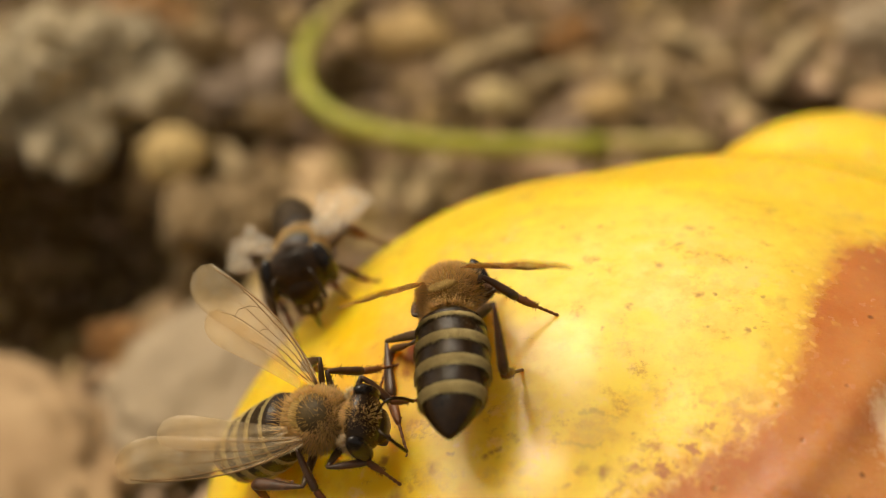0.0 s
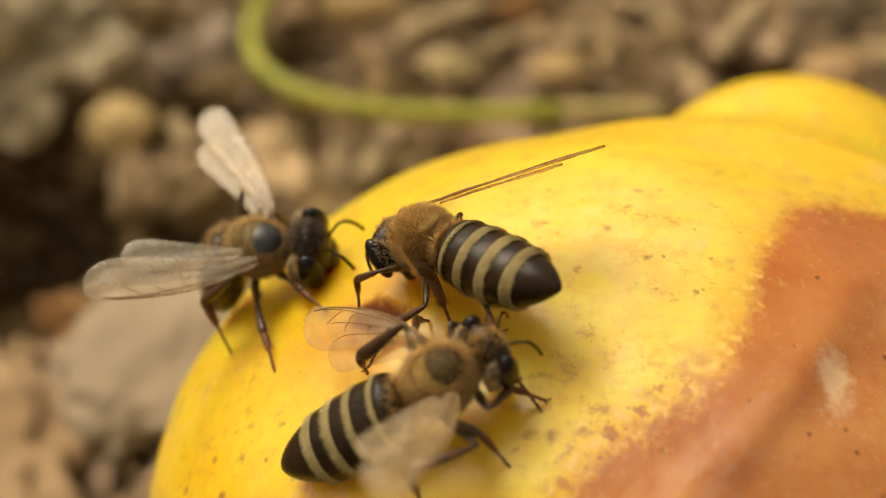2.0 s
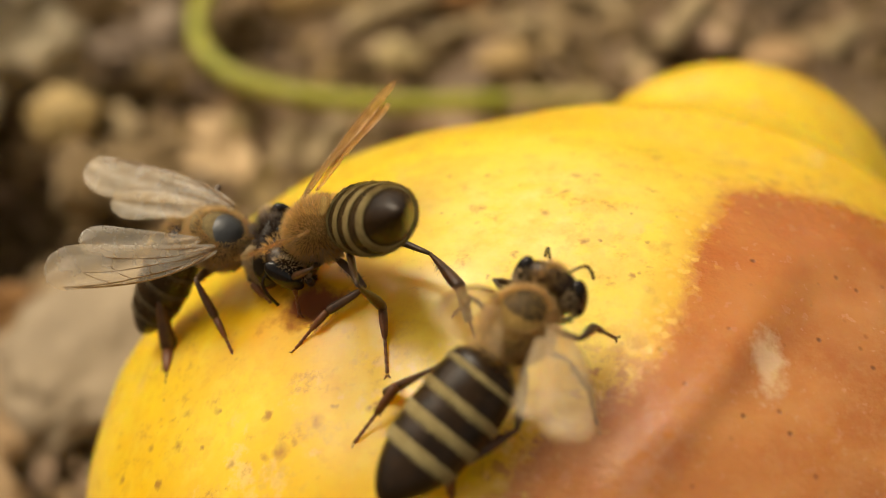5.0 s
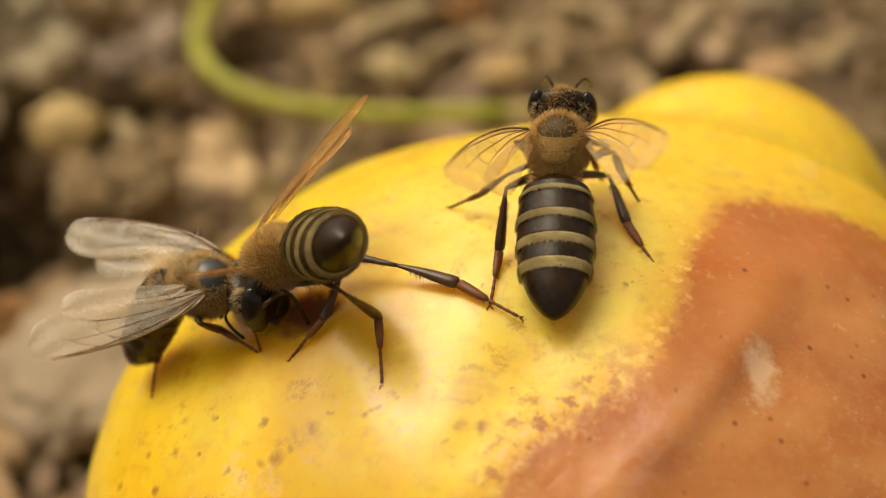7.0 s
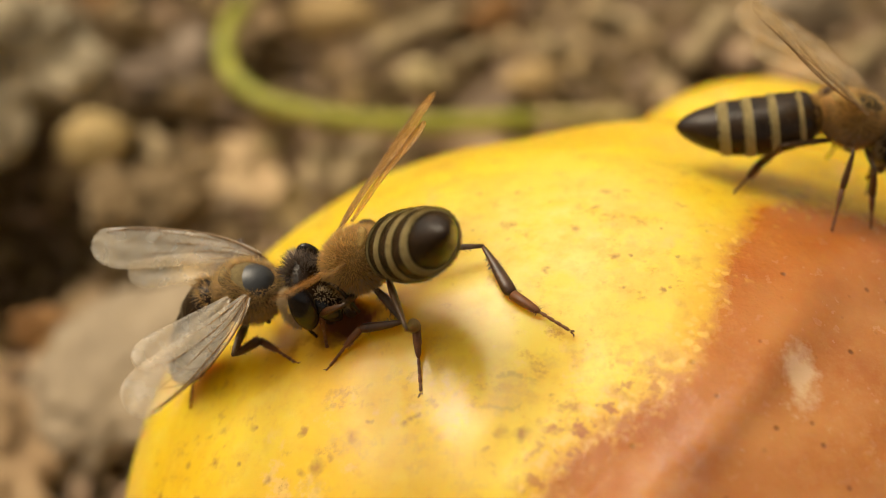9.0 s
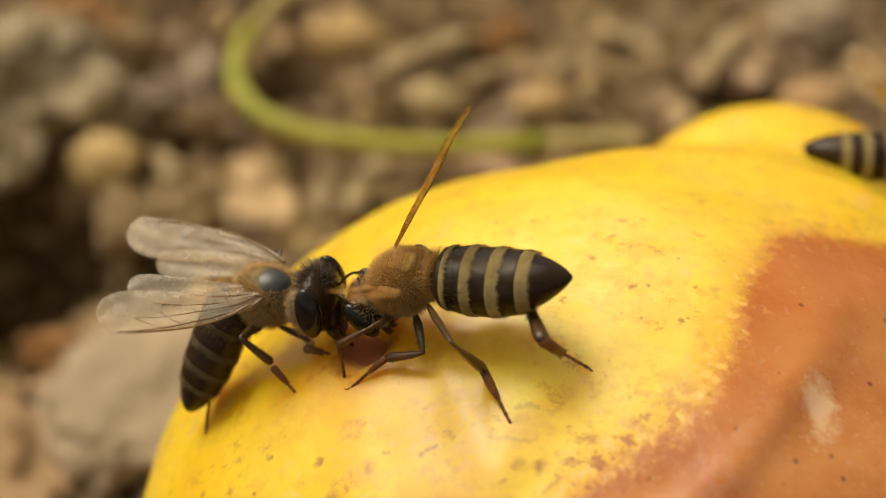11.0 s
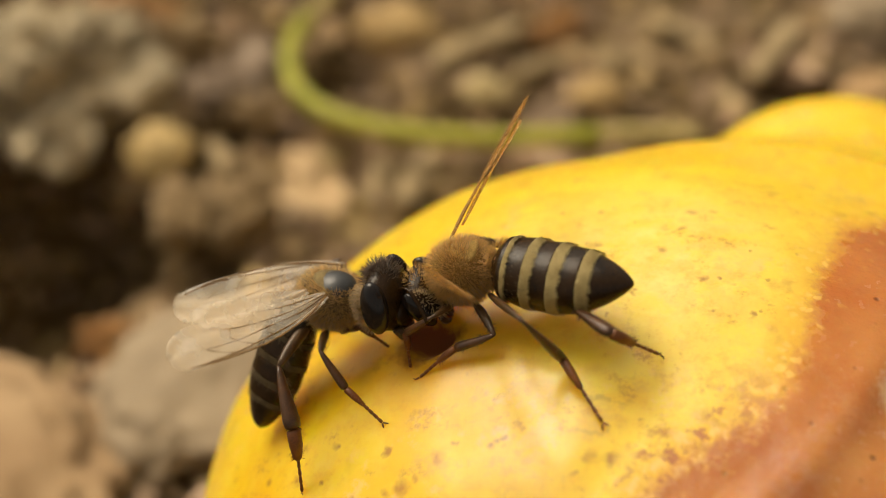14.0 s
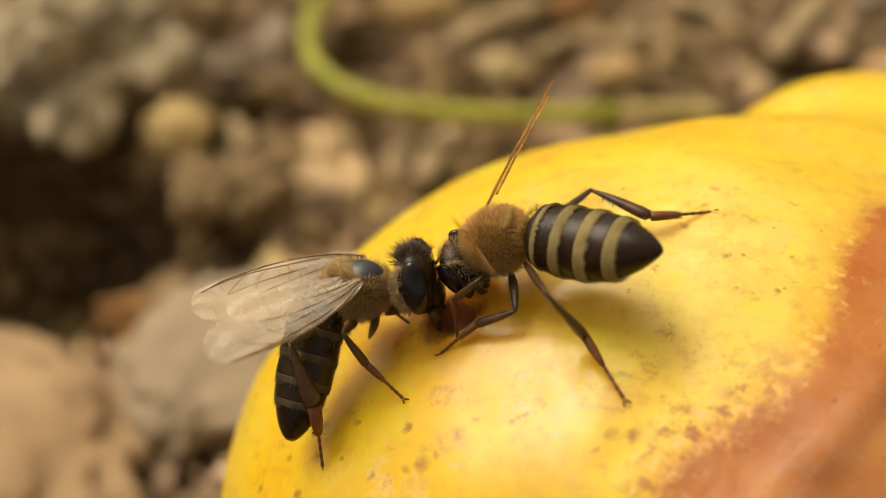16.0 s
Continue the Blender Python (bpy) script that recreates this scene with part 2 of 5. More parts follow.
    rot = m.ramp(m.math("MULTIPLY", d, 0.02), ROT_R / 50 - 0.015, ROT_R / 50 + 0.003, (1, 1, 1, 1), (0, 0, 0, 1))
    brown = m.mix(m.ramp(m.noise(0.004, 5), 0.35, 0.68), (0.52, 0.165, 0.040), (0.68, 0.300, 0.100))
    brown = m.mix(m.math("MULTIPLY", m.ramp(m.noise(0.0008, 7, 0.8), 0.48, 0.62), 0.45), brown, (0.68, 0.33, 0.12))
    grit = dots(0.0006, 0.05, 0.16, 0.0016, 0.5, 0.6)
    brown = m.mix(m.math("MULTIPLY", grit, 0.5), brown, (0.82, 0.56, 0.36))
    warm = m.math("MULTIPLY", m.ramp(m.math("MULTIPLY", d, 0.02), ROT_R / 50 - 0.13, ROT_R / 50 - 0.01), m.ramp(m.math("MULTIPLY", m.dist(9.0, 7.0, 47.0), 0.05), 0.2, 0.8, (1, 1, 1, 1), (0, 0, 0, 1)))
    brown = m.mix(m.math("MULTIPLY", warm, 0.8), brown, (0.52, 0.145, 0.013))
    brown = m.mix(m.math("MULTIPLY", m.ramp(m.noise(0.009, 3), 0.45, 0.65), 0.35), brown, (0.38, 0.115, 0.030))
    pit = m.node("ShaderNodeTexVoronoi", Scale=1 / 0.0011)
    m.link(m.co, pit.inputs["Vector"])
    pits = m.math("MULTIPLY", m.ramp(pit.outputs["Distance"], 0.06, 0.16, (1, 1, 1, 1), (0, 0, 0, 1)), m.ramp(m.noise(0.003, 2), 0.42, 0.56))
    brown = m.mix(m.math("MULTIPLY", pits, 0.7), brown, (0.10, 0.03, 0.012))
    patch = m.math("ADD", m.dist(6.8, -2.7, 47.6, 1.9, 1.0, 1.0), m.math("MULTIPLY", m.noise(0.0009, 5, 0.7), 3.2))
    flake = m.ramp(m.math("MULTIPLY", patch, 0.1), 0.25, 0.36, (1, 1, 1, 1), (0, 0, 0, 1))
    web = m.math("MULTIPLY", m.ramp(m.noise(0.0013, 8, 0.75), 0.58, 0.66), m.ramp(m.math("MULTIPLY", m.dist(8.0, -6.1, 46.5), 0.1), 0.1, 0.75, (1, 1, 1, 1), (0, 0, 0, 1)))
    brown = m.mix(m.math("MULTIPLY", m.math("MAXIMUM", flake, m.math("MULTIPLY", web, 0.6)), 0.8), brown, (0.80, 0.56, 0.34))
    # pinkish wet sheen along the rot's raised lip, painted into the brown
    lip_sheen = m.math("ABSOLUTE", m.math("SUBTRACT", m.math("ADD", m.dist(*ROT), m.math("MULTIPLY", edge, 0.6)), ROT_R - 3.4))
    lip_sheen = m.math("MULTIPLY", m.ramp(m.math("MULTIPLY", lip_sheen, 0.5), 0.1, 0.75, (1, 1, 1, 1), (0, 0, 0, 1)), m.ramp(m.math("MULTIPLY", m.dist(-0.5, -8.0, 46.5), 0.1), 0.25, 0.95, (1, 1, 1, 1), (0, 0, 0, 1)))
    lip_sheen = m.math("MULTIPLY", lip_sheen, m.ramp(m.noise(0.0009, 6, 0.7), 0.36, 0.62))
    brown = m.mix(m.math("MULTIPLY", lip_sheen, 0.4), brown, (0.62, 0.36, 0.26))
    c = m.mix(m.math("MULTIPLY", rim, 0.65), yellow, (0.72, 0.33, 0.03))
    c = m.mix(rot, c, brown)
    # blistered beads and small scabs along the rim
    band = m.ramp(m.math("MULTIPLY", m.math("ABSOLUTE", m.math("SUBTRACT", d, ROT_R + 0.1)), 0.4), 0.1, 0.7, (1, 1, 1, 1), (0, 0, 0, 1))
    c = m.mix(m.math("MULTIPLY", m.math("MULTIPLY", dots(0.00065, 0.22, 0.40, 0.0024, 0.44, 0.54), band), 0.75), c, (0.92, 0.60, 0.15))
    c = m.mix(m.math("MULTIPLY", m.math("MULTIPLY", dots(0.0012, 0.20, 0.42, 0.0021, 0.46, 0.54), band), 0.5), c, (0.42, 0.15, 0.025))
    # a torn, crusty stretch where the rim is oldest
    torn = m.math("MINIMUM", m.math("MAXIMUM", m.math("MULTIPLY_ADD", m.dist(-2.6, -6.2, 47.4, 0.75, 0.9, 1.0), -0.28, 1.5), 0.0), 1.0)
    torn = m.math("MULTIPLY", torn, m.ramp(m.math("MULTIPLY", m.math("ABSOLUTE", m.math("SUBTRACT", d, ROT_R + 0.2)), 0.4), 0.1, 0.62, (1, 1, 1, 1), (0, 0, 0, 1)))
    scab = m.noise(0.0010, 6, 0.7)
    c = m.mix(m.math("MULTIPLY", m.math("MULTIPLY", m.ramp(scab, 0.50, 0.57), torn), 0.85), c, (0.40, 0.115, 0.035))
    c = m.mix(m.math("MULTIPLY", m.math("MULTIPLY", m.ramp(scab, 0.36, 0.46, (1, 1, 1, 1), (0, 0, 0, 1)), torn), 0.8), c, (0.90, 0.60, 0.20))
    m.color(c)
    m.rough(m.math("MAXIMUM", m.math("SUBTRACT", m.math("MULTIPLY_ADD", m.noise(0.0007, 4), 0.22, 0.28), m.math("MULTIPLY", rot, 0.15)), m.ramp(m.math("MULTIPLY", near, 0.1), 0.1, 0.2, (0.8, 0.8, 0.8, 1), (0, 0, 0, 1))))
    h = m.math("ADD", m.math("MULTIPLY", m.noise(0.0006, 4), 0.25), m.math("ADD", m.math("MULTIPLY", m.math("MULTIPLY", m.noise(0.0012, 6, 0.65), rot), 2.2), m.math("ADD", m.math("MULTIPLY", m.math("MULTIPLY", scab, torn), 2.0), m.math("MULTIPLY", m.math("MULTIPLY", pits, rot), -1.0))))
    m.bump(h, 0.45, 0.00015)
    m.link(m.ramp(m.math("MULTIPLY", near, 0.1), 0.1, 0.2, (0, 0, 0, 1), (0.3, 0.3, 0.3, 1)), m.b.inputs["Coat Weight"])
    m.b.inputs["Coat Roughness"].default_value = 0.18
    m.b.inputs["Subsurface Weight"].default_value = 0.7
    m.b.inputs["Subsurface Radius"].default_value = (1.0, 0.58, 0.12)
    m.b.inputs["Subsurface Scale"].default_value = 0.003
    return m.m


PEAR_SKIN = pear_skin()
CUTICLE = speckled("bee_cuticle", (0.009, 0.0048, 0.002), (0.040, 0.019, 0.006), 0.00008, 0.0011, 0.17, 0.7, 0.00003, 0.26)
BAND = speckled("bee_hair_band", (0.36, 0.27, 0.11), (0.56, 0.45, 0.22), 0.00006, 0.0006, 0.8, 0.8, 0.00005, 0.2)
DARK_BAND = speckled("bee_dusky_band", (0.045, 0.032, 0.018), (0.145, 0.108, 0.060), 0.00006, 0.0006, 0.8, 0.8, 0.00005, 0.2)
FELT = speckled("bee_thorax_felt", (0.22, 0.135, 0.038), (0.40, 0.255, 0.080), 0.00009, 0.0008, 0.85, 0.9, 0.00006, 0.2)
DUSK_FELT = speckled("bee_dusky_felt", (0.12, 0.085, 0.038), (0.26, 0.19, 0.085), 0.00009, 0.0008, 0.85, 0.9, 0.00006, 0.2)
DUSK_FUR = speckled("bee_dusky_fur", (0.54, 0.35, 0.10), (0.78, 0.57, 0.22), 0.0002, 0.001, 0.75, 0.0, 0.00002, 0.3, isle=0.75)
FUR = speckled("bee_fur", (0.58, 0.34, 0.065), (0.86, 0.60, 0.19), 0.0002, 0.001, 0.7, 0.0, 0.00002, 0.3, isle=0.75)
SHIELD = speckled("bee_bald_shield", (0.016, 0.017, 0.018), (0.040, 0.041, 0.042), 0.00007, 0.0007, 0.40, 0.5, 0.00002, 0.7)
PALE_FUR = speckled("bee_pale_fur", (0.44, 0.31, 0.14), (0.66, 0.52, 0.30), 0.0002, 0.001, 0.75, 0.0, 0.00002, 0.3, isle=0.75)
DULL_SHIELD = speckled("bee_dull_shield", (0.035, 0.022, 0.008), (0.110, 0.068, 0.020), 0.00007, 0.0007, 0.5, 0.7, 0.00004, 0.22)
EYE = speckled("bee_eye", (0.006, 0.005, 0.005), (0.018, 0.012, 0.010), 0.00003, 0.0005, 0.14, 0.2, 0.00001, 0.35)
LEG = speckled("bee_leg", (0.028, 0.015, 0.007), (0.115, 0.058, 0.021), 0.00006, 0.0007, 0.38, 0.5, 0.00002, 0.5)
SHIN = speckled("bee_shin", (0.030, 0.013, 0.006), (0.110, 0.044, 0.014), 0.00006, 0.0007, 0.36, 0.5, 0.00002, 0.5)
FOOT = speckled("bee_foot", (0.085, 0.024, 0.007), (0.22, 0.075, 0.018), 0.00006, 0.0007, 0.45, 0.5, 0.00002, 0.4)
VEIN = speckled("bee_wing_vein", (0.17, 0.085, 0.028), (0.32, 0.185, 0.070), 0.00008, 0.0009, 0.5, 0.2, 0.00001, 0.3)


def glow_through(material, colour, share):
    """Lets light from behind shine through fine hairs."""
    nodes, links = material.node_tree.nodes, material.node_tree.links
    out = nodes["Material Output"].inputs["Surface"]
    front = out.links[0].from_socket
    behind = nodes.new("ShaderNodeBsdfTranslucent")
    behind.inputs["Color"].default_value = (*colour, 1)
    both = nodes.new("ShaderNodeMixShader")
    both.inputs[0].default_value = share
    links.new(front, both.inputs[1])
    links.new(behind.outputs[0], both.inputs[2])
    links.new(both.outputs[0], out)


glow_through(FUR, (0.88, 0.62, 0.20), 0.40)
glow_through(DUSK_FUR, (0.82, 0.58, 0.22), 0.40)
glow_through(PALE_FUR, (0.80, 0.66, 0.38), 0.40)


def wing_film(name, a, b, low, span):
    m = Mat(name, 0.30, 0.6)
    m.color(m.mix(m.ramp(m.noise(0.0012, 4), 0.4, 0.65), a, b))
    clear = m.t.nodes.new("ShaderNodeBsdfTransparent")
    clear.inputs[0].default_value = (1.0, 0.95, 0.86, 1)
    both = m.t.nodes.new("ShaderNodeMixShader")
    m.link(m.math("MULTIPLY_ADD", m.noise(0.0009, 5), span, low), both.inputs[0])
    m.link(clear.outputs[0], both.inputs[1])
    m.link(m.b.outputs[0], both.inputs[2])
    m.link(both.outputs[0], m.t.nodes["Material Output"].inputs["Surface"])
    m.bump(m.noise(0.0005, 4), 0.4, 0.00005)
    return m.m


FILM = wing_film("bee_wing_film", (0.82, 0.74, 0.60), (0.92, 0.87, 0.79), 0.17, 0.20)
# the feeder's wings: their amber look against the light is put into the colour
BACKLIT_FILM = wing_film("bee_backlit_wing_film", (0.42, 0.20, 0.045), (0.60, 0.33, 0.10), 0.20, 0.35)
HONEY_FILM = wing_film("bee_honey_wing_film", (0.66, 0.49, 0.26), (0.84, 0.70, 0.50), 0.06, 0.30)
SOIL = speckled("dry_soil", (0.050, 0.032, 0.012), (0.195, 0.122, 0.048), 0.0011, 0.012, 0.9, 1.0, 0.0008, 0.15)
GRAVEL = speckled("soil_crumbs", (0.235, 0.158, 0.068), (0.580, 0.410, 0.190), 0.0012, 0.006, 0.85, 0.8, 0.0004, 0.2, isle=0.9)
STONES = {
    "ochre": speckled("ochre_stone", (0.390, 0.255, 0.095), (0.640, 0.465, 0.200), 0.001, 0.005, 0.7, 0.5, 0.0002),
    "tan": speckled("tan_stone", (0.345, 0.212, 0.079), (0.529, 0.359, 0.150), 0.001, 0.005, 0.75, 0.6, 0.0003),
    "pale": speckled("pale_stone", (0.396, 0.290, 0.137), (0.572, 0.441, 0.211), 0.001, 0.005, 0.75, 0.6, 0.0003),
    "pink": speckled("pinkish_stone", (0.352, 0.204, 0.090), (0.506, 0.322, 0.158), 0.001, 0.005, 0.75, 0.6, 0.0003),
    "grey": speckled("grey_stone", (0.256, 0.190, 0.120), (0.394, 0.300, 0.193), 0.0012, 0.008, 0.75, 0.5, 0.0003),
    "red": speckled("reddish_clod", (0.268, 0.132, 0.049), (0.473, 0.246, 0.092), 0.001, 0.005, 0.85, 0.8, 0.0004),
    "brown": speckled("brown_clod", (0.185, 0.122, 0.060), (0.410, 0.280, 0.140), 0.001, 0.005, 0.85, 0.8, 0.0004),
    "mauve": speckled("greyish_clod", (0.225, 0.160, 0.110), (0.400, 0.300, 0.215), 0.001, 0.006, 0.85, 0.8, 0.0004),
    "rock": speckled("rough_rock", (0.195, 0.145, 0.088), (0.860, 0.705, 0.455), 0.0010, 0.004, 0.85, 1.0, 0.0009),
    "slab": speckled("sandy_slab", (0.324, 0.200, 0.102), (0.438, 0.293, 0.160), 0.001, 0.012, 0.8, 0.5, 0.0002),
}
STALK = speckled("green_stalk", (0.270, 0.285, 0.026), (0.520, 0.470, 0.060), 0.0008, 0.006, 0.5, 0.3, 0.0002)
STALK_DRY = speckled("dry_stalk_end", (0.38, 0.29, 0.10), (0.55, 0.43, 0.17), 0.0008, 0.004, 0.7, 0.4, 0.0002)
CHIP = speckled("weathered_chip", (0.25, 0.175, 0.085), (0.50, 0.37, 0.20), 0.0008, 0.003, 0.8, 0.6, 0.0003)
STRAW = speckled("dead_chips", (0.240, 0.148, 0.046), (0.440, 0.296, 0.106), 0.0008, 0.004, 0.8, 0.5, 0.0002, isle=0.6)


# ---- mesh helpers; shapes are drawn in millimetres ----
def mesh_of(name, bm, material, smooth=True):
    bmesh.ops.transform(bm, matrix=Matrix.Scale(0.001, 4), verts=bm.verts)
    bmesh.ops.recalc_face_normals(bm, faces=bm.faces)
    me = bpy.data.meshes.new(name)
    bm.to_mesh(me)
    bm.free()
    me.materials.append(material)
    if smooth:
        me.polygons.foreach_set("use_smooth", [True] * len(me.polygons))
    return me


def part(name, bm, material, parent, label="", role="", at=(0, 0, 0)):
    ob = new(name, mesh_of(name, bm, material))
    ob.parent = parent
    ob.location = Vector(at) / 1000
    if role:
        ob["role"] = role
    return tagged(ob, label)


def egg(size, at=(0, 0, 0), turn=None, div=3, bm=None, shape=None):
    """An ellipsoid with half axes size; shape may move each point of the unit ball."""
    bm = bm or bmesh.new()
    made = bmesh.ops.create_icosphere(bm, subdivisions=div, radius=1)["verts"]
    for v in made:
        if shape:
            v.co = shape(v.co.copy())
        v.co = Vector((v.co.x * size[0], v.co.y * size[1], v.co.z * size[2]))
        if turn:
            v.co = turn @ v.co
        v.co += Vector(at)
    return bm


def tube(points, radii, sides=8, flat=1.0, bm=None):
    """A tube along points with a radius at each; flat squeezes it across."""
    bm = bm or bmesh.new()
    pts = [Vector(p) for p in points]
    rings = []
    for i, p in enumerate(pts):
        way = (pts[min(i + 1, len(pts) - 1)] - pts[max(i - 1, 0)]).normalized()
        side = way.cross(Vector((0.03, 0.05, 1))).normalized()
        top = side.cross(way)
        r = radii[i]
        rings.append([bm.verts.new(p + side * (r * flat * math.cos(a)) + top * (r * math.sin(a)))
                      for a in (2 * math.pi * k / sides for k in range(sides))])
    for a, b in zip(rings, rings[1:]):
        for k in range(sides):
            bm.faces.new((a[k], a[(k + 1) % sides], b[(k + 1) % sides], b[k]))
    bm.faces.new(rings[0][::-1])
    bm.faces.new(rings[-1])
    return bm


def bent(points, steps=8):
    """A smooth line through points (Catmull-Rom)."""
    p = [Vector(q) for q in points]
    p = [2 * p[0] - p[1], *p, 2 * p[-1] - p[-2]]
    out = []
    for i in range(1, len(p) - 2):
        for k in range(steps):
            t = k / steps
            a, b, c, d = p[i - 1:i + 3]
            out.append(0.5 * (2 * b + (c - a) * t + (2 * a - 5 * b + 4 * c - d) * t * t + (3 * b - a - 3 * c + d) * t ** 3))
    out.append(p[-2])
    return out


def fur_on(size, at, count, length, lean, rng, keep=lambda n: True):
    """Fine hairs standing on an ellipsoid, each a slim three-sided spike."""
    bm = bmesh.new()
    while count > 0:
        n = Vector((rng.gauss(0, 1), rng.gauss(0, 1), rng.gauss(0, 1))).normalized()
        if not keep(n):
            continue
        count -= 1
        p = Vector((n.x * size[0], n.y * size[1], n.z * size[2])) + Vector(at)
        out = Vector((n.x / size[0], n.y / size[1], n.z / size[2])).normalized()
        way = (out + Vector(lean) + Vector((rng.gauss(0, .28), rng.gauss(0, .28), rng.gauss(0, .28)))).normalized()
        side = way.cross(Vector((rng.gauss(0, 1), rng.gauss(0, 1), rng.gauss(0, 1)))).normalized() * 0.017
        other = way.cross(side).normalized() * 0.017
        tip = bm.verts.new(p + way * length * rng.uniform(0.55, 1.15))
        feet = [bm.verts.new(p + side - 0.05 * out), bm.verts.new(p - side * 0.5 + other - 0.05 * out), bm.verts.new(p - side * 0.5 - other - 0.05 * out)]
        for k in range(3):
            bm.faces.new((feet[k], feet[(k + 1) % 3], tip))
    return bm


def bristles(bm, x0, x1, r, slip, count, length, rnd):
    """Short stiff hairs standing off a leg that runs along x."""
    for _ in range(count):
        x, a = rnd.uniform(x0, x1), rnd.choice((1, -1)) * math.pi / 2 + rnd.gauss(0, 0.75)
        out = Vector((0, 0.5 * math.cos(a), math.sin(a)))
        p = Vector((x, 0, 0)) + out * r
        way = (out.normalized() + Vector((rnd.uniform(0.4, 1.3), rnd.gauss(0, slip * 2), rnd.gauss(0, slip)))).normalized()
        side = way.cross(Vector((0.2, 1, 0.1))).normalized() * 0.016
        bm.faces.new((bm.verts.new(p + side - out * 0.06), bm.verts.new(p - side - out * 0.06), bm.verts.new(p + way * length * rnd.uniform(0.5, 1.1))))


# ---- ground ----
HOLLOWS = [(-64, 71, 12, 22), (-61, 59, 9, 16), (-70, 58, 9, 14), (-64, 50, 7, 10), (-56, 49, 6, 8), (-35, 97.5, 6, 10), (24.5, 93.5, 6, 10), (-49.5, 80.5, 4, 8), (8, 100, 4, 5), (-8, 93, 4, 5), (-46, 57, 6, 6), (-40, 97, 5, 6)]  # mm: place, radius, depth


def lay_ground():
    near = np.linspace(-0.16, 0.20, 190)
    far = np.geomspace(0.01, 400, 16)
    xs = np.concatenate([near[0] - far[::-1], near, near[-1] + far])
    n = len(xs)
    x, y = np.meshgrid(xs, xs, indexing="ij")
    z = np.empty_like(x)
    for i in range(n):
        for j in range(n):
            p = Vector((x[i, j], y[i, j], 0))
            fade = 1 / (1 + (p.length / 0.3) ** 2)
            z[i, j] = fade * (0.0035 * noise.noise(p * 55) + 0.0018 * noise.noise(p * 160) + 0.0009 * noise.noise(p * 420)) - 0.001
    # the pear has settled a little into the loose soil
    under = np.maximum(0, 1 - ((x - 0.004) ** 2 + (y - 0.008) ** 2) / 0.02 ** 2)
    z = z - 0.004 * under
    for hx, hy, hr, hd in HOLLOWS:
        z = z - hd / 1000 * np.exp(-(((x * 1000 - hx) ** 2 + (y * 1000 - hy) ** 2) / hr ** 2) ** 1.5)
    faces = [(i * n + j, (i + 1) * n + j, (i + 1) * n + j + 1, i * n + j + 1) for i in range(n - 1) for j in range(n - 1)]
    me = bpy.data.meshes.new("ground")
    me.from_pydata(np.stack([x, y, z], -1).reshape(-1, 3).tolist(), [], faces)
    me.materials.append(SOIL)
    me.polygons.foreach_set("use_smooth", [True] * len(me.polygons))
    tagged(new("ground", me), "dry brown crumbly soil under the pear", "ground", kind="structure")


def stone_shape(rng, rough, sides=6, crags=0.0):
    """Points of the unit ball pushed into an uneven stone with flattened sides."""
    shift = Vector((rng.uniform(0, 50), rng.uniform(0, 50), rng.uniform(0, 50)))
    cuts = [(Vector((rng.gauss(0, 1), rng.gauss(0, 1), rng.gauss(0, 1))).normalized(), rng.uniform(0.62, 0.92)) for _ in range(sides)]

    def shape(v):
        for n, d in cuts:
            over = v.dot(n) - d
            if over > 0:
                v -= n * over * 0.8
        return v * (1 + rough * noise.noise(v * 1.6 + shift) + 0.6 * rough * noise.noise(v * 4.0 + shift) - 0.55 * rough * abs(noise.noise(v * 8.0 + shift)) + crags * (abs(noise.noise(Vector((v.x * 2, v.y * 5, v.z * 7)) + shift)) + 0.6 * abs(noise.noise(Vector((v.x * 7, v.y * 12, v.z * 17)) + shift))))
    return shape


lay_ground()
rng = random.Random(4)
STONE_LIST = [
    ("ochre", -53.6, 75.8, 8.2, 8.6, 6.4, 0), ("tan", -27.9, 104.1, 11.0, 8.0, 6.0, 0), ("pale", -15.2, 90.4, 6.6, 5.6, 4, 0),
    ("pink", 31.9, 90.0, 8.6, 8.0, 5, 0), ("grey", 34.9, 106.2, 11.5, 11.5, 8, 0), ("red", -51.7, 45.2, 6.0, 5.4, 4, 0),
    ("brown", -48.9, 64.4, 8.2, 8.5, 6, 0), ("brown", -41.2, 65.8, 12.5, 10.5, 6.5, 30), ("rock", -68.5, 86.5, 26, 22, 16, 20),
    ("red", -66.6, 107.9, 14, 8.6, 6, 0), ("mauve", -46.3, 89.2, 11.5, 13.5, 7, 20), ("brown", -56.5, 99.0, 12.0, 9.0, 7, 0), ("pale", -34.3, 75.6, 4.6, 3.6, 3, 0),
    ("slab", -60.0, 22.5, 34, 30, 9, -33), ("grey", -41.5, 38.6, 17, 25, 6, -20), ("brown", -43.7, 85.8, 9.5, 7.5, 5, 0),
    ("red", -5.9, 104.8, 8.6, 7.0, 5, 0), ("brown", 13.0, 95.1, 7.5, 6.7, 5, 0), ("tan", -1.6, 89.8, 8.0, 5.6, 4, 0),
]
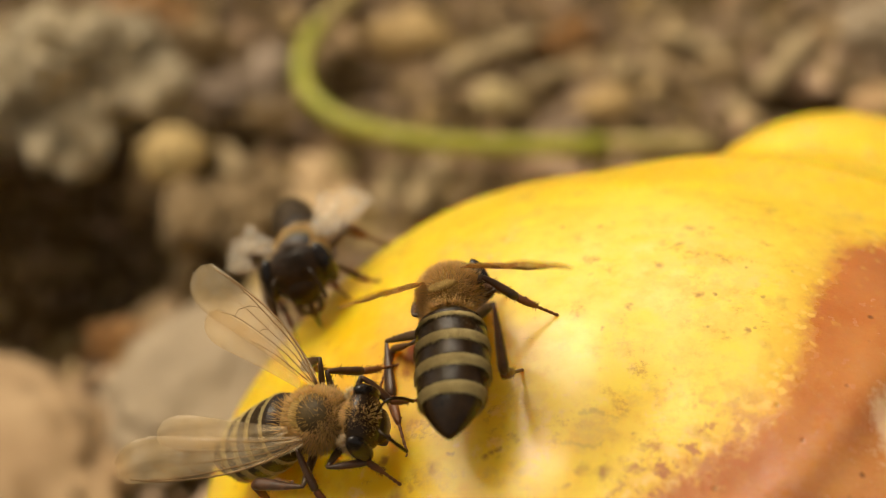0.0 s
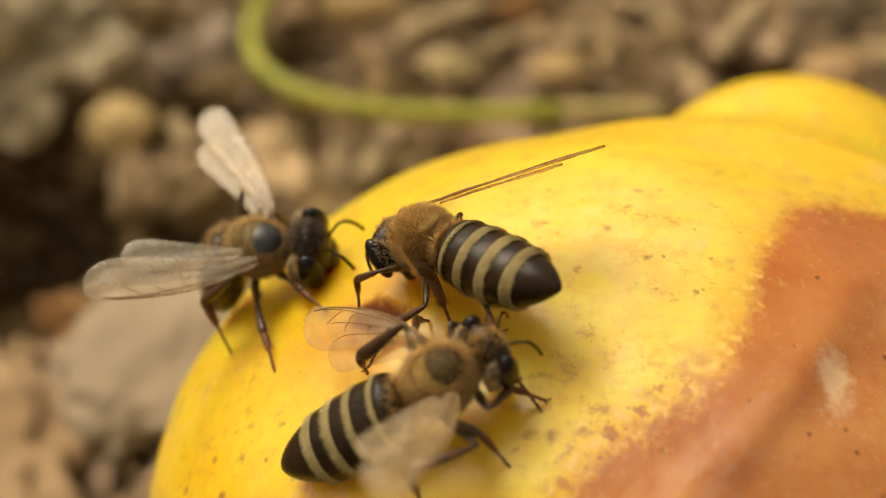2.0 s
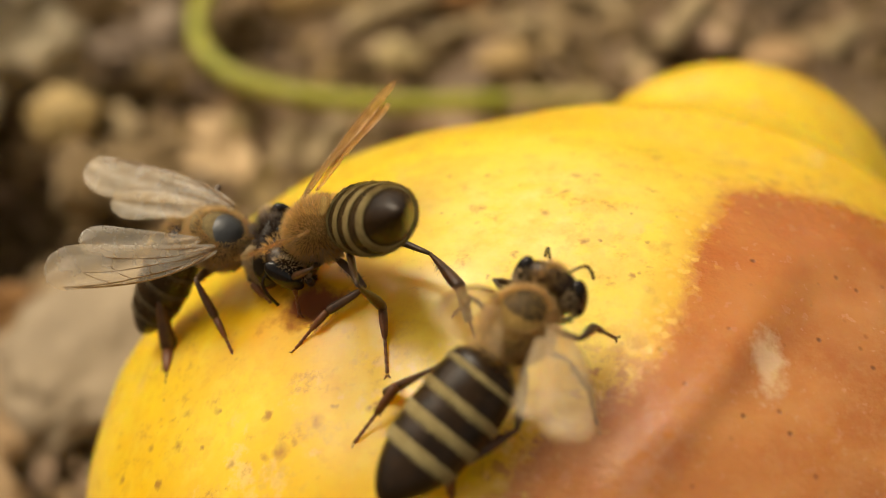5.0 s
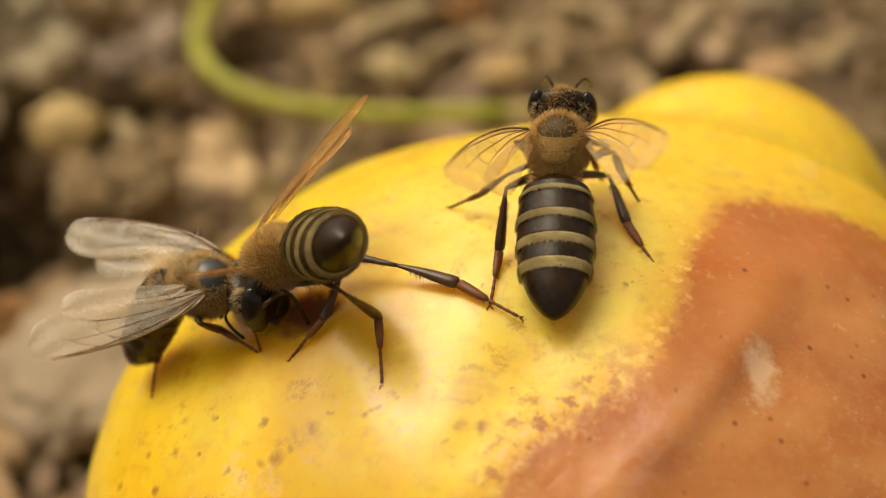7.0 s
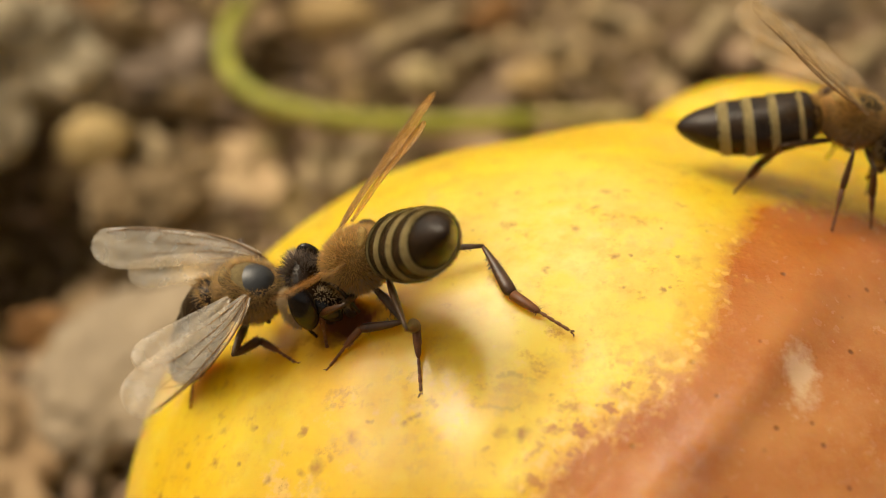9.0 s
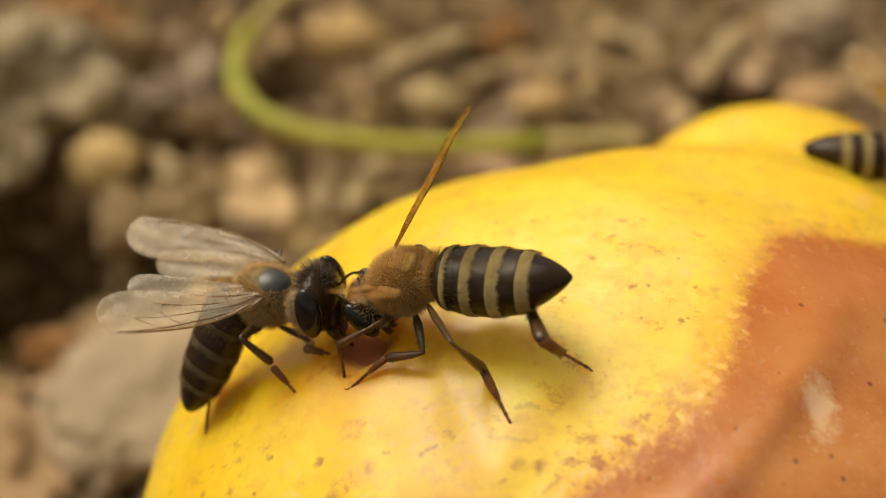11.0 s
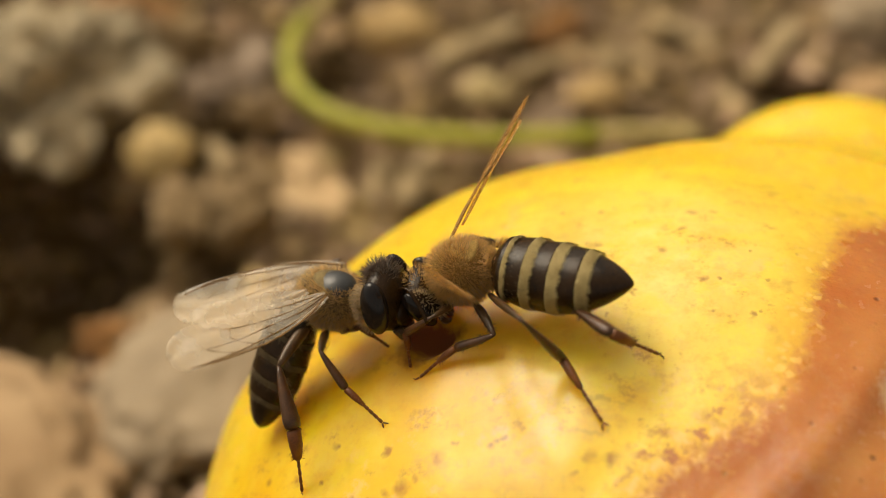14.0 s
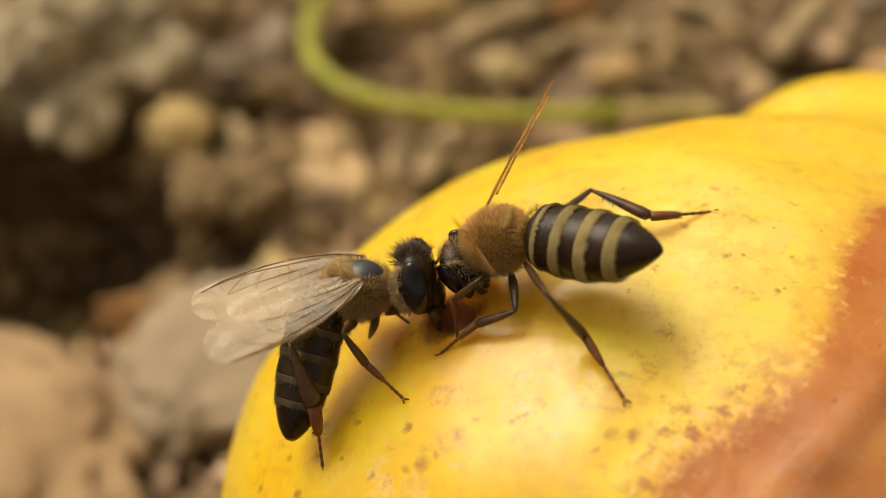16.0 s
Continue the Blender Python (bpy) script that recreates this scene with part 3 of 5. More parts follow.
STONE_WORDS = {
    "ochre": ("smooth ochre pebble lying on the soil", "pebble"), "tan": ("tan weathered pebble lying on the soil", "pebble"),
    "pale": ("pale straw-coloured pebble on the soil", "pebble"), "pink": ("pinkish beige pebble on the soil", "pebble"),
    "grey": ("smooth grey stone half sunk in soil", "stone"), "red": ("reddish brown clod of dry earth", "clod"),
    "brown": ("dull brown clod of dry earth", "clod"), "rock": ("rough grey and tan weathered rock", "rock"),
    "mauve": ("dull greyish brown flat clod of earth", "clod"),
    "slab": ("broad sandy tan stone slab beside the pear", "stone"),
}
for kind, x, y, w, d, h, turn in STONE_LIST:
    r = 0.62 if kind in ("rock", "brown", "red", "mauve") else 0.22 if kind in ("slab", "grey") else 0.14
    bm = egg((w / 2 * 1.1, d / 2 * 1.1, h / 2 * 1.1), turn=Matrix.Rotation(radians(turn), 3, "Z"), div=5 if r > 0.2 else 4, shape=stone_shape(rng, r, 4 if kind in ("slab", "grey") else 6, -0.38 if kind == "rock" else -0.3 if r > 0.3 else -0.1))
    words, group_word = STONE_WORDS[kind]
    ob = new({"ochre": "pebble", "tan": "pebble", "pale": "pebble", "pink": "pebble", "red": "clod", "brown": "clod", "mauve": "clod", "rock": "rock"}.get(kind, "stone"), mesh_of("stone", bm, STONES[kind]))
    ob.location = (x / 1000, y / 1000, h * 0.00033)
    tagged(ob, words, group_word, group="stones on the soil")


def scatter(count, seed, sizes, material, name, label, category, flat, area, long=1.5, bare=None, div=2):
    """Many small uneven crumbs in one mesh, strewn on the soil outside the pear's bed."""
    rnd = random.Random(seed)
    balls = []
    for _ in range(10):
        bm = egg((1, 1, 1), div=div, shape=stone_shape(rnd, 0.7, 11))
        bm.verts.index_update()
        balls.append((np.array([v.co for v in bm.verts]), np.array([[v.index for v in f.verts] for f in bm.faces])))
        bm.free()
    pts, faces, base = [], [], 0
    for _ in range(count):
        x, y = rnd.uniform(area[0], area[1]), rnd.uniform(area[2], area[3])
        if ((x - 2) / 20) ** 2 + ((y - 8) / 22) ** 2 < 1:
            continue
        if bare and bare[0] < x < bare[1] and bare[2] < y < bare[3]:
            continue
        sunk = sum(hd * math.exp(-(((x - hx) ** 2 + (y - hy) ** 2) / hr ** 2) ** 1.5) for hx, hy, hr, hd in HOLLOWS)
        v, f = rnd.choice(balls)
        s = rnd.lognormvariate(math.log(sizes), 0.45)
        m = np.array(Euler((rnd.uniform(-.5, .5), rnd.uniform(-.5, .5), rnd.uniform(0, 6.3))).to_matrix())
        shape = v * np.array([s * rnd.uniform(0.8, 1.0) * rnd.uniform(1, long), s * rnd.uniform(0.6, 1.0), s * flat])
        p = Vector((x, y, 0)) / 1000
        fade = 1 / (1 + (p.length / 0.3) ** 2)
        z = 1000 * fade * (0.0035 * noise.noise(p * 55) + 0.0018 * noise.noise(p * 160)) - 1 - sunk + s * flat * 0.4 + (rnd.uniform(0, 2.2) if sizes < 0.8 else 0)
        pts.append(shape @ m.T + np.array([x, y, z]))
        faces.append(f + base)
        base += len(v)
    me = bpy.data.meshes.new(name)
    me.from_pydata((np.concatenate(pts) / 1000).tolist(), [], np.concatenate(faces).tolist())
    me.materials.append(material)
    tagged(new(name, me), label, category, kind="stuff")


scatter(3600, 11, 1.25, GRAVEL, "gravel", "brown soil crumbs and small gravel strewn on the ground", "gravel", 0.7, (-120, 110, -70, 165), 2.2)
scatter(330, 12, 2.4, GRAVEL, "coarse_gravel", "coarse brown and tan clods and gravel on the ground", "gravel", 0.65, (-120, 110, -70, 165), 2.6)


scatter(2600, 14, 4.5, GRAVEL, "far_gravel", "scattered brown clods and gravel farther off", "gravel", 0.6, (-420, 420, -380, 460), 1.5, (-118, 108, -68, 163), 1)
scatter(11000, 15, 0.62, GRAVEL, "crumbs", "fine brown crumbs of dry soil between the gravel", "soil", 0.75, (-95, 70, 15, 130), 1.6, None, 1)
scatter(520, 13, 0.95, STRAW, "litter", "dry straw-coloured splinters and plant litter on the soil", "litter", 0.45, (-120, 110, -70, 165), 6.0)


def dead_chip(x, y, length, width, turn, lift, seed):
    """A split piece of dead wood with ragged ends."""
    rnd = random.Random(seed)
    line = bent([(-length / 2, 0, 0), (-length / 5, rnd.uniform(-.6, .6), 0.4), (length / 5, rnd.uniform(-.6, .6), 0.3), (length / 2, 0, 0)], 4)
    bm = tube(line, [width / 2 * (0.55 if i in (0, len(line) - 1) else 1) * rnd.uniform(0.85, 1.1) for i in range(len(line))], 7, 1.0)
    for v in bm.verts:
        v.co.z *= 0.5
    ob = new("wood_chip", mesh_of("wood_chip", bm, CHIP))
    ob.matrix_basis = pose(x / 1000, y / 1000, (width * 0.25 + lift) / 1000, 0, 0, turn)
    tagged(ob, "dry tan chip of dead wood on soil", "wood chip", group="wood chips on the soil")


for k, row in enumerate([(-22.0, 71.2, 10, 3.6, 74, 1.2), (-27.0, 71.6, 8.5, 2.8, 80, 0.8), (-16.5, 99.5, 15, 3.4, 41, 1.6), (21.5, 98.5, 15, 3.4, 60, 1.6), (2.0, 97, 8, 4.0, 20, 1.0),
                         (-8, 97, 9, 2.2, 35, 0.5), (42, 96, 10, 2.8, 55, 0.5), (-34, 66, 8, 2.4, 130, 0.5), (15, 88, 9, 3.0, 100, 0.8), (-46.5, 75.5, 7, 2.6, 120, 1.0), (10.5, 104, 9, 3.2, -30, 1.0)]):
    dead_chip(*row, k)


def green_stalk():
    """A thin fallen stalk, green for most of its length and dry at one end."""
    line = bent([(9.5, 74.2, 6.3), (2.3, 74.1, 6.5), (-6.0, 73.4, 6.5), (-13.3, 73.0, 6.5), (-20.0, 73.4, 6.5), (-26.4, 74.6, 6.6), (-33.0, 77.6, 6.6), (-37.5, 82.6, 6.6), (-39.7, 88.8, 6.5), (-40.0, 95.8, 6.3), (-38.2, 103.5, 6.0), (-36.0, 113.0, 4.5)], 6)
    cut, dry_top = 9, 57
    base = new("fallen_stalk")
    base.location = (-0.012, 0.0725, 0)
    tagged(base, "thin curved green stalk with a dry brown end, fallen on soil", "stalk")
    off = Vector((-12, 72.5, 0))
    green, dry, top = [p - off for p in line[cut:dry_top + 1]], [p - off for p in line[:cut + 1]], [p - off for p in line[dry_top:]]
    part("withered_top", tube(top, [1.1 + 0.1 * math.sin(i * 1.3) for i in range(len(top))], 12), STALK_DRY, base, "withered tan top of the stalk")
    part("stalk", tube(green, [1.1] * len(green), 12), STALK, base)
    part("dry_end", tube(dry, [0.95 + 0.15 * i / cut + 0.06 * math.sin(i * 1.9) for i in range(cut + 1)], 12), STALK_DRY, base, "dry brown end of the stalk")


green_stalk()


# ---- the pear ----
def make_pear():
    bm = bmesh.new()
    bmesh.ops.create_icosphere(bm, subdivisions=7, radius=1)
    ways = np.array([v.co.normalized() for v in bm.verts])
    r = pear_radius(ways)
    q = ways * r[:, None]
    # the hole that the bees have bitten, with a slightly raised torn rim, and shallow hollows
    hole = np.linalg.norm((q - HOLE) * np.array([0.6, 0.9, 1.0]), axis=1)
    r = r - 0.9 * np.exp(-(hole / 0.75) ** 4)
    hollow = np.linalg.norm(q - np.array((-2.8, -6.7, 21.0)), axis=1)
    r = r - 0.35 * np.exp(-(hollow / 4.0) ** 2)
    rot = np.linalg.norm(q + PEAR - np.array(ROT), axis=1)
    for c, far, k in ROT_BAYS:
        rot = rot + k * np.clip((0.5 - np.linalg.norm(q + PEAR - np.array(c), axis=1) / (2 * far)) / 0.45, 0, 1)
    inside = np.clip((ROT_R - 1.0 - rot) / 4.0, 0, 1)
    r = r - 0.45 * inside ** 2 * (3 - 2 * inside) + 0.30 * np.exp(-((rot - ROT_R + 3.2) / 1.0) ** 2)
    for i, v in enumerate(bm.verts):
        w = Vector(ways[i])
        ripple = 0.28 * noise.noise(w * 3.1) + 0.10 * noise.noise(w * 8.0)
        if hole[i] < 3:
            ripple += 0.12 * noise.noise(Vector(q[i]) * 1.1) * math.exp(-(hole[i] / 2.0) ** 4)
        v.co = w * (r[i] + ripple) + Vector(PEAR)
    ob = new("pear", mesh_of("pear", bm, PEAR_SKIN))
    tagged(ob, "ripe yellow pear with a large brown rotten patch, lying on soil", "pear")
    return ob


make_pear()


# ---- the bees; x runs forward, y to the left, z up, with the thorax at the middle ----
LEGS = {  # coxa place, femur, tibia and tarsus lengths, where the foot likes to stand
    "front": ((1.0, 0.65, -1.25), 1.8, 1.8, 2.0, (3.3, 2.2)),
    "mid": ((0.0, 0.8, -1.4), 2.1, 2.1, 2.4, (0.6, 4.3)),
    "hind": ((-0.95, 0.8, -1.2), 2.8, 3.1, 3.3, (-3.6, 4.2)),
}
LONG_LEGS = {**LEGS, "hind": ((-0.95, 0.8, -1.2), 4.5, 3.2, 3.5, (-4.9, 3.6))}


def wing_outline(length, width):
    """Leading and trailing edge of a wing that runs along -x from its hinge."""
    out = []
    for k in range(25):
        s = k / 24
        lead = width * (0.10 + 0.26 * math.sin(math.pi * min(1, s * 0.9) ** 0.8)) * (1 if s < 0.93 else math.sqrt(max(0, 1 - ((s - 0.93) / 0.07) ** 2)) * 0.9 + 0.1)
        trail = width * (0.06 + 0.66 * s ** 1.15 * (1.0 if s < 0.7 else math.sqrt(max(0.0, 1 - ((s - 0.7) / 0.31) ** 2))))
        out.append((-length * s, lead, -trail))
    return out


def wing_film_mesh(length, width, side):
    bm = bmesh.new()
    rows = []
    for x, a, b in wing_outline(length, width):
        row = []
        for layer in (0.012, -0.012):
            row.append([bm.verts.new((x, side * (a + (b - a) * j / 7), layer + 0.05 * math.sin(j * 1.7 - x * 1.1) - 0.05 * (x / length) ** 2 * length * 0.3)) for j in range(8)])
        rows.append(row)
    for p, q in zip(rows, rows[1:]):
        for layer in (0, 1):
            for j in range(7):
                bm.faces.new((p[layer][j], p[layer][j + 1], q[layer][j + 1], q[layer][j]))
        for j in (0, 7):
            bm.faces.new((p[0][j], p[1][j], q[1][j], q[0][j]))
    for row in (rows[0], rows[-1]):
        for j in range(7):
            bm.faces.new((row[0][j], row[0][j + 1], row[1][j + 1], row[1][j]))
    return bm


def wing_veins(length, width, side):
    edge = wing_outline(length, width)

    def on(s, f):
        k = min(23.999, s * 24)
        i, t = int(k), k - int(k)
        x, a, b = (edge[i][c] * (1 - t) + edge[i + 1][c] * t for c in range(3))
        return Vector((x, side * (a + (b - a) * f), 0.05 * math.sin(f * 7 * 1.7 - x * 1.1) - 0.05 * (x / length) ** 2 * length * 0.3))
    bm = bmesh.new()
    lines = [
        ([(0, .3), (.2, .06), (.45, .02), (.75, .03), (.93, .1)], .075), ([(0, .4), (.25, .18), (.5, .14), (.68, .08), (.88, .07)], .055),
        ([(0, .5), (.2, .38), (.42, .40), (.62, .36), (.8, .38)], .042), ([(.02, .6), (.25, .58), (.45, .62), (.62, .66), (.72, .8)], .040),
        ([(.05, .8), (.3, .84), (.45, .93)], .035), ([(.42, .14), (.44, .27), (.42, .40)], .030), ([(.55, .13), (.6, .25), (.62, .36)], .030),
        ([(.68, .10), (.74, .22), (.8, .38)], .030), ([(.42, .40), (.45, .5), (.45, .62)], .030), ([(.62, .36), (.64, .5), (.62, .66)], .030), ([(.30, .57), (.31, .7), (.3, .84)], .028),
    ]
    for pts, r in lines:
        line = bent([on(*p) for p in pts], 4)
        tube(line, [0.72 * r * (1 - 0.45 * i / len(line)) for i in range(len(line))], 5, bm=bm)
    return bm


class Belly:
    """The abdomen's form: its length, how wide it is, how far its end droops."""

    def __init__(self, length, wide, droop, blunt, flat=0.9):
        self.length, self.wide, self.droop, self.blunt, self.flat = length, wide, droop, blunt, flat

    def girth(self, s):
        if s < 0.32:
            return self.wide * (1.22 + 0.56 * math.sin(s / 0.32 * math.pi / 2) ** 0.6) * min(1.0, 0.5 + 0.5 * (s / 0.09) ** 0.7)
        return self.wide * 1.78 * math.cos(((s - 0.32) / 0.68) ** 1.55 * math.pi / 2) ** self.blunt

    def axis(self, s):
        return -0.35 * math.sin(math.pi * s) + 0.2 * s - self.droop * s * s

    def ring(self, s0, s1, rise, steps, closed=True):
        """A slice between s0 and s1, raised a little above its neighbours."""
        bm = bmesh.new()
        rings = []
        for i in range(steps + 1):
            s = s0 + (s1 - s0) * i / steps
            g = self.girth(min(s, 0.9995)) + rise[0] + (rise[1] - rise[0]) * i / steps
            rings.append([bm.verts.new((-self.length * s, g * math.cos(a), self.axis(s) + g * self.flat * math.sin(a))) for a in (2 * math.pi * k / 36 for k in range(36))])
        for a, b in zip(rings, rings[1:]):
            for k in range(36):
                bm.faces.new((a[k], a[(k + 1) % 36], b[(k + 1) % 36], b[k]))
        if closed:
            bm.faces.new(rings[0][::-1])
            bm.faces.new(rings[-1])
        return bm

    def hair(self, s0, s1, rnd, count, longest=0.26):
        bm = bmesh.new()
        for _ in range(count):
            s, a = rnd.uniform(s0, s1), rnd.uniform(0, 2 * math.pi)
            g = self.girth(s) + 0.045
            out = Vector((0, math.cos(a), math.sin(a)))
            p = Vector((-self.length * s, g * out.y, self.axis(s) + g * self.flat * out.z))
            way = (Vector((-1, 0, 0)) + out * rnd.uniform(0.12, 0.5) + Vector((0, rnd.gauss(0, .2), rnd.gauss(0, .2)))).normalized()
            side = way.cross(out).normalized() * 0.014
            bm.faces.new((bm.verts.new(p + side), bm.verts.new(p - side), bm.verts.new(p + way * rnd.uniform(0.4, 1.0) * longest)))
        return bm


def make_bee(shield, furry, seed, band, bands, belly, film, felt, fur, face=1.0, legs=LEGS, stout=1.0, nape=False):
    rnd = random.Random(seed)
    bee = new("honey_bee")
    bee.empty_display_size = 0.002
    # thorax
    thorax = part("thorax", egg((1.75, 1.6, 1.5), shape=lambda v: Vector((v.x, v.y, v.z * (1 - 0.12 * v.x)))), felt, bee)
    part("shield", egg((1.34, 1.32, 1.22), at=(0.22, 0, 0.34), div=4), shield, thorax, "rounded furry back plate" if furry else "bald shiny dark shield on the back")
    part("scutellum", egg((0.45, 0.85, 0.30), at=(-1.1, 0, 1.02)), felt, thorax)

    def not_shield(n):
        return furry or not ((n.x - 0.15) ** 2 / 0.42 + n.y ** 2 / 0.46 < 1 and n.z > 0.3) or (face == 1.0 and rnd.random() < 0.12)
    part("fur", fur_on((1.74, 1.6, 1.53), (0, 0, 0.05), 6800, 0.46, (-0.25, 0, 0.05), rnd, not_shield), fur, thorax, "dense short golden brown fur")
    part("flank_fur", fur_on((1.5, 1.66, 1.4), (0, 0, -0.25), 1500, 0.5, (-0.3, 0, -0.1), rnd, lambda n: n.z < 0.1), PALE_FUR, thorax, "paler buff fur on the flanks")
    thorax.scale = (0.92, 0.87, 0.88)
    # head, hanging on the neck
    head = part("head", egg((0.85, 1.48, 1.4), at=(0.68, 0, -0.3), shape=lambda v: Vector((v.x, v.y * (1 + 0.2 * v.z), v.z))), CUTICLE, bee, role="head", at=(1.72, 0, -0.2))
    head.matrix_basis = pose(0.00172 + 0.0015 * (face - 1), 0, -0.0002 + 0.0045 * (face - 1), 0, 18 - 150 * (face - 1), 0) @ Matrix.Scale(face, 4)
    for s in (1, -1):
        part("eye", egg((0.56, 0.42, 1.08), at=(0.72, s * 1.32, -0.08), turn=Matrix.Rotation(s * 0.14, 3, "X")), EYE, head, "large glossy black eye")
        a0 = Vector((1.4, s * 0.3, 0.1))
        part("antenna", tube(bent([a0, a0 + Vector((0.45, s * 0.40, 0.30)), a0 + Vector((0.80, s * 0.62, 0.20)), a0 + Vector((1.10, s * 0.80, -0.35)), a0 + Vector((1.30, s * 0.90, -1.00))], 5),
                             [0.062 + 0.022 * (i > 8) for i in range(21)], 7), CUTICLE, head, "thin bent dark antenna")
        part("mandible", tube(bent([(1.0, s * 0.5, -1.45), (1.15, s * 0.45, -1.85), (1.1, s * 0.15, -2.15)], 4), [0.23 - 0.016 * i for i in range(9)], 7), LEG, head)
        part("cheek_fur", fur_on((0.5, 0.35, 0.95), (0.30, s * 1.12, -0.2), 320 if face == 1.0 else 620, 0.26, (-0.3, s * 0.3, 0.0), rnd, lambda n: n.x < 0.1), PALE_FUR, head, "pale hairs behind the eye")
    part("face", egg((0.38, 0.82, 0.75), at=(1.28, 0, -0.82)), CUTICLE, head)
    part("tongue", tube(bent([(1.05, 0, -1.6), (1.1, 0, -2.2), (0.95, 0, -2.9)], 5), [0.18 - 0.011 * i for i in range(11)], 8), SHIN, head, "reddish brown tongue reaching into the fruit")
    part("crown_fur", fur_on((0.86, 1.0, 1.42), (0.64, 0, -0.28), (1700 if nape else 500) if face == 1.0 else 420, 0.30 if face == 1.0 else 0.5, (-0.1, 0, 0.2), rnd, lambda n: n.z > (0.2 if face == 1.0 else 0.6) or (nape and n.x < 0.3)), FUR if face == 1.0 else LEG, head, "short brown hairs on the crown" if face == 1.0 else "dark bristling hairs on the crown")
    # abdomen, ringed
    abdomen = part("abdomen", belly.ring(0.0, 0.999, (-0.06, -0.06), 44), CUTICLE, bee, "dark brown ringed abdomen", role="abdomen", at=(-1.65, 0, -0.2))
    cuts = [0.02, *(s for s, w in bands), 0.998]
    for k, (a, b) in enumerate(zip(cuts, cuts[1:])):
        part("tergite", belly.ring(a, b - 0.004, (-0.03, 0.05), 12), CUTICLE, abdomen, "glossy dark brown ring")
        if k:
            w = bands[k - 1][1]
            part("hair_band", belly.ring(a - 0.004, a + w * 0.72, (0.055, 0.0), 5), band, abdomen, "buff band of short hair")
            part("band_fringe", belly.hair(a - 0.012, a + w * 0.8, rnd, 2600 if band == BAND else 420), band, abdomen)
    part("belly_down", belly.hair(0.02, 0.34, rnd, 420, 0.22), DARK_BAND, abdomen, "sparse short dull down")
    part("waist_fur", fur_on((0.5, 1.15, 0.95), (-0.2, 0, 0), 620, 0.5, (-0.4, 0, 0.3), rnd), fur, abdomen)
    # wings
    for s, word in ((1, "left"), (-1, "right")):
        wing = part("wing", wing_film_mesh(8.6, 2.6, s), film, bee, "clear amber veined wing", role="wing_" + word, at=(0.3, s * 1.3, 1.0))
        part("venation", wing_veins(8.6, 2.6, s), VEIN, wing, "fine brown wing veins")
        hind = part("hindwing", wing_film_mesh(6.0, 1.9, s), film, wing, "smaller clear hindwing")
        hind.matrix_basis = pose(-0.0006, -s * 0.0006, -0.00015, 0, 0, s * 6)
    # legs: a slim femur, a tibia that widens to the ankle, a long first foot joint and four small ones with claws
    for name, ((cx, cy, cz), fem, tib, tar, _) in legs.items():
        hindmost = name == "hind"
        k = stout if hindmost else 0.9 * min(stout, 1.1)
        for s, word in ((1, "left"), (-1, "right")):
            thigh = tube([(-0.1, 0, 0), (0.12 * fem, 0, 0.02), (0.35 * fem, 0, 0.07), (0.65 * fem, 0, 0.06), (0.88 * fem, 0, 0.02), (fem + 0.04, 0, 0)],
                         [0.12, 0.19 * k, 0.24 * k, 0.21 * k, 0.15 * k, 0.11], 10, 0.75)
            bristles(thigh, 0.15 * fem, 0.9 * fem, 0.19 * k, 0.14, 90, 0.26, rnd)
            leg = part("leg", thigh, LEG, bee, "dark brown jointed leg", role=name + "_" + word, at=(cx, s * cy, cz))
            if hindmost:
                shape, flat = [0.09, 0.13 * k, 0.20 * k, 0.29 * k, 0.34 * k, 0.31 * k, 0.13], 0.72
            else:
                shape, flat = [0.08, 0.14 * k, 0.19 * k, 0.23 * k, 0.25 * k, 0.23 * k, 0.10], 0.85
            shin = tube([(-0.05, 0, 0), (0.1 * tib, 0, 0.02), (0.32 * tib, 0, 0.04), (0.6 * tib, 0, 0.02), (0.85 * tib, 0, 0), (0.96 * tib, 0, 0), (tib + 0.02, 0, 0)], shape, 12, flat)
            bristles(shin, 0.2 * tib, 0.98 * tib, 0.22 * k if hindmost else 0.15 * k, 0.12, 200 if hindmost else 110, 0.30, rnd)
            part("tibia", shin, SHIN, leg, role="tibia_" + name + "_" + word, at=(fem, 0, 0))
            sole = 0.27 * k if hindmost else 0.20 * k
            foot = tube([(-0.03, 0, 0), (0.05, 0, 0), (0.25 * tar, 0, -0.01), (0.43 * tar, 0, 0), (0.49 * tar, 0, 0)], [0.09, sole, sole * 0.95, sole * 0.62, 0.07], 10, flat + 0.05)
            bristles(foot, 0.05, 0.46 * tar, sole * 0.75, 0.1, 110, 0.18, rnd)
            for j in range(4):
                a = tar * (0.475 + 0.12 * j)
                tube([(a, 0, 0.012 * j), (a + 0.03, 0, 0.012 * j), (a + 0.095 * tar, 0, 0.012 * (j + 1)), (a + 0.125 * tar, 0, 0.012 * (j + 1))], [0.05, 0.07, 0.09, 0.05], 7, bm=foot)
            for c in (1, -1):
                tube([(tar - 0.06, c * 0.03, 0.05), (tar + 0.10, c * 0.13, 0.07), (tar + 0.17, c * 0.19, -0.03)], [0.05, 0.04, 0.015], 5, bm=foot)
            part("tarsus", foot, FOOT, leg, "reddish brown clawed foot", role="tarsus_" + name + "_" + word, at=(fem, 0, 0))
    return bee


SIZES = {"edge": 1.0, "feeder": 1.0, "wanderer": 0.98}
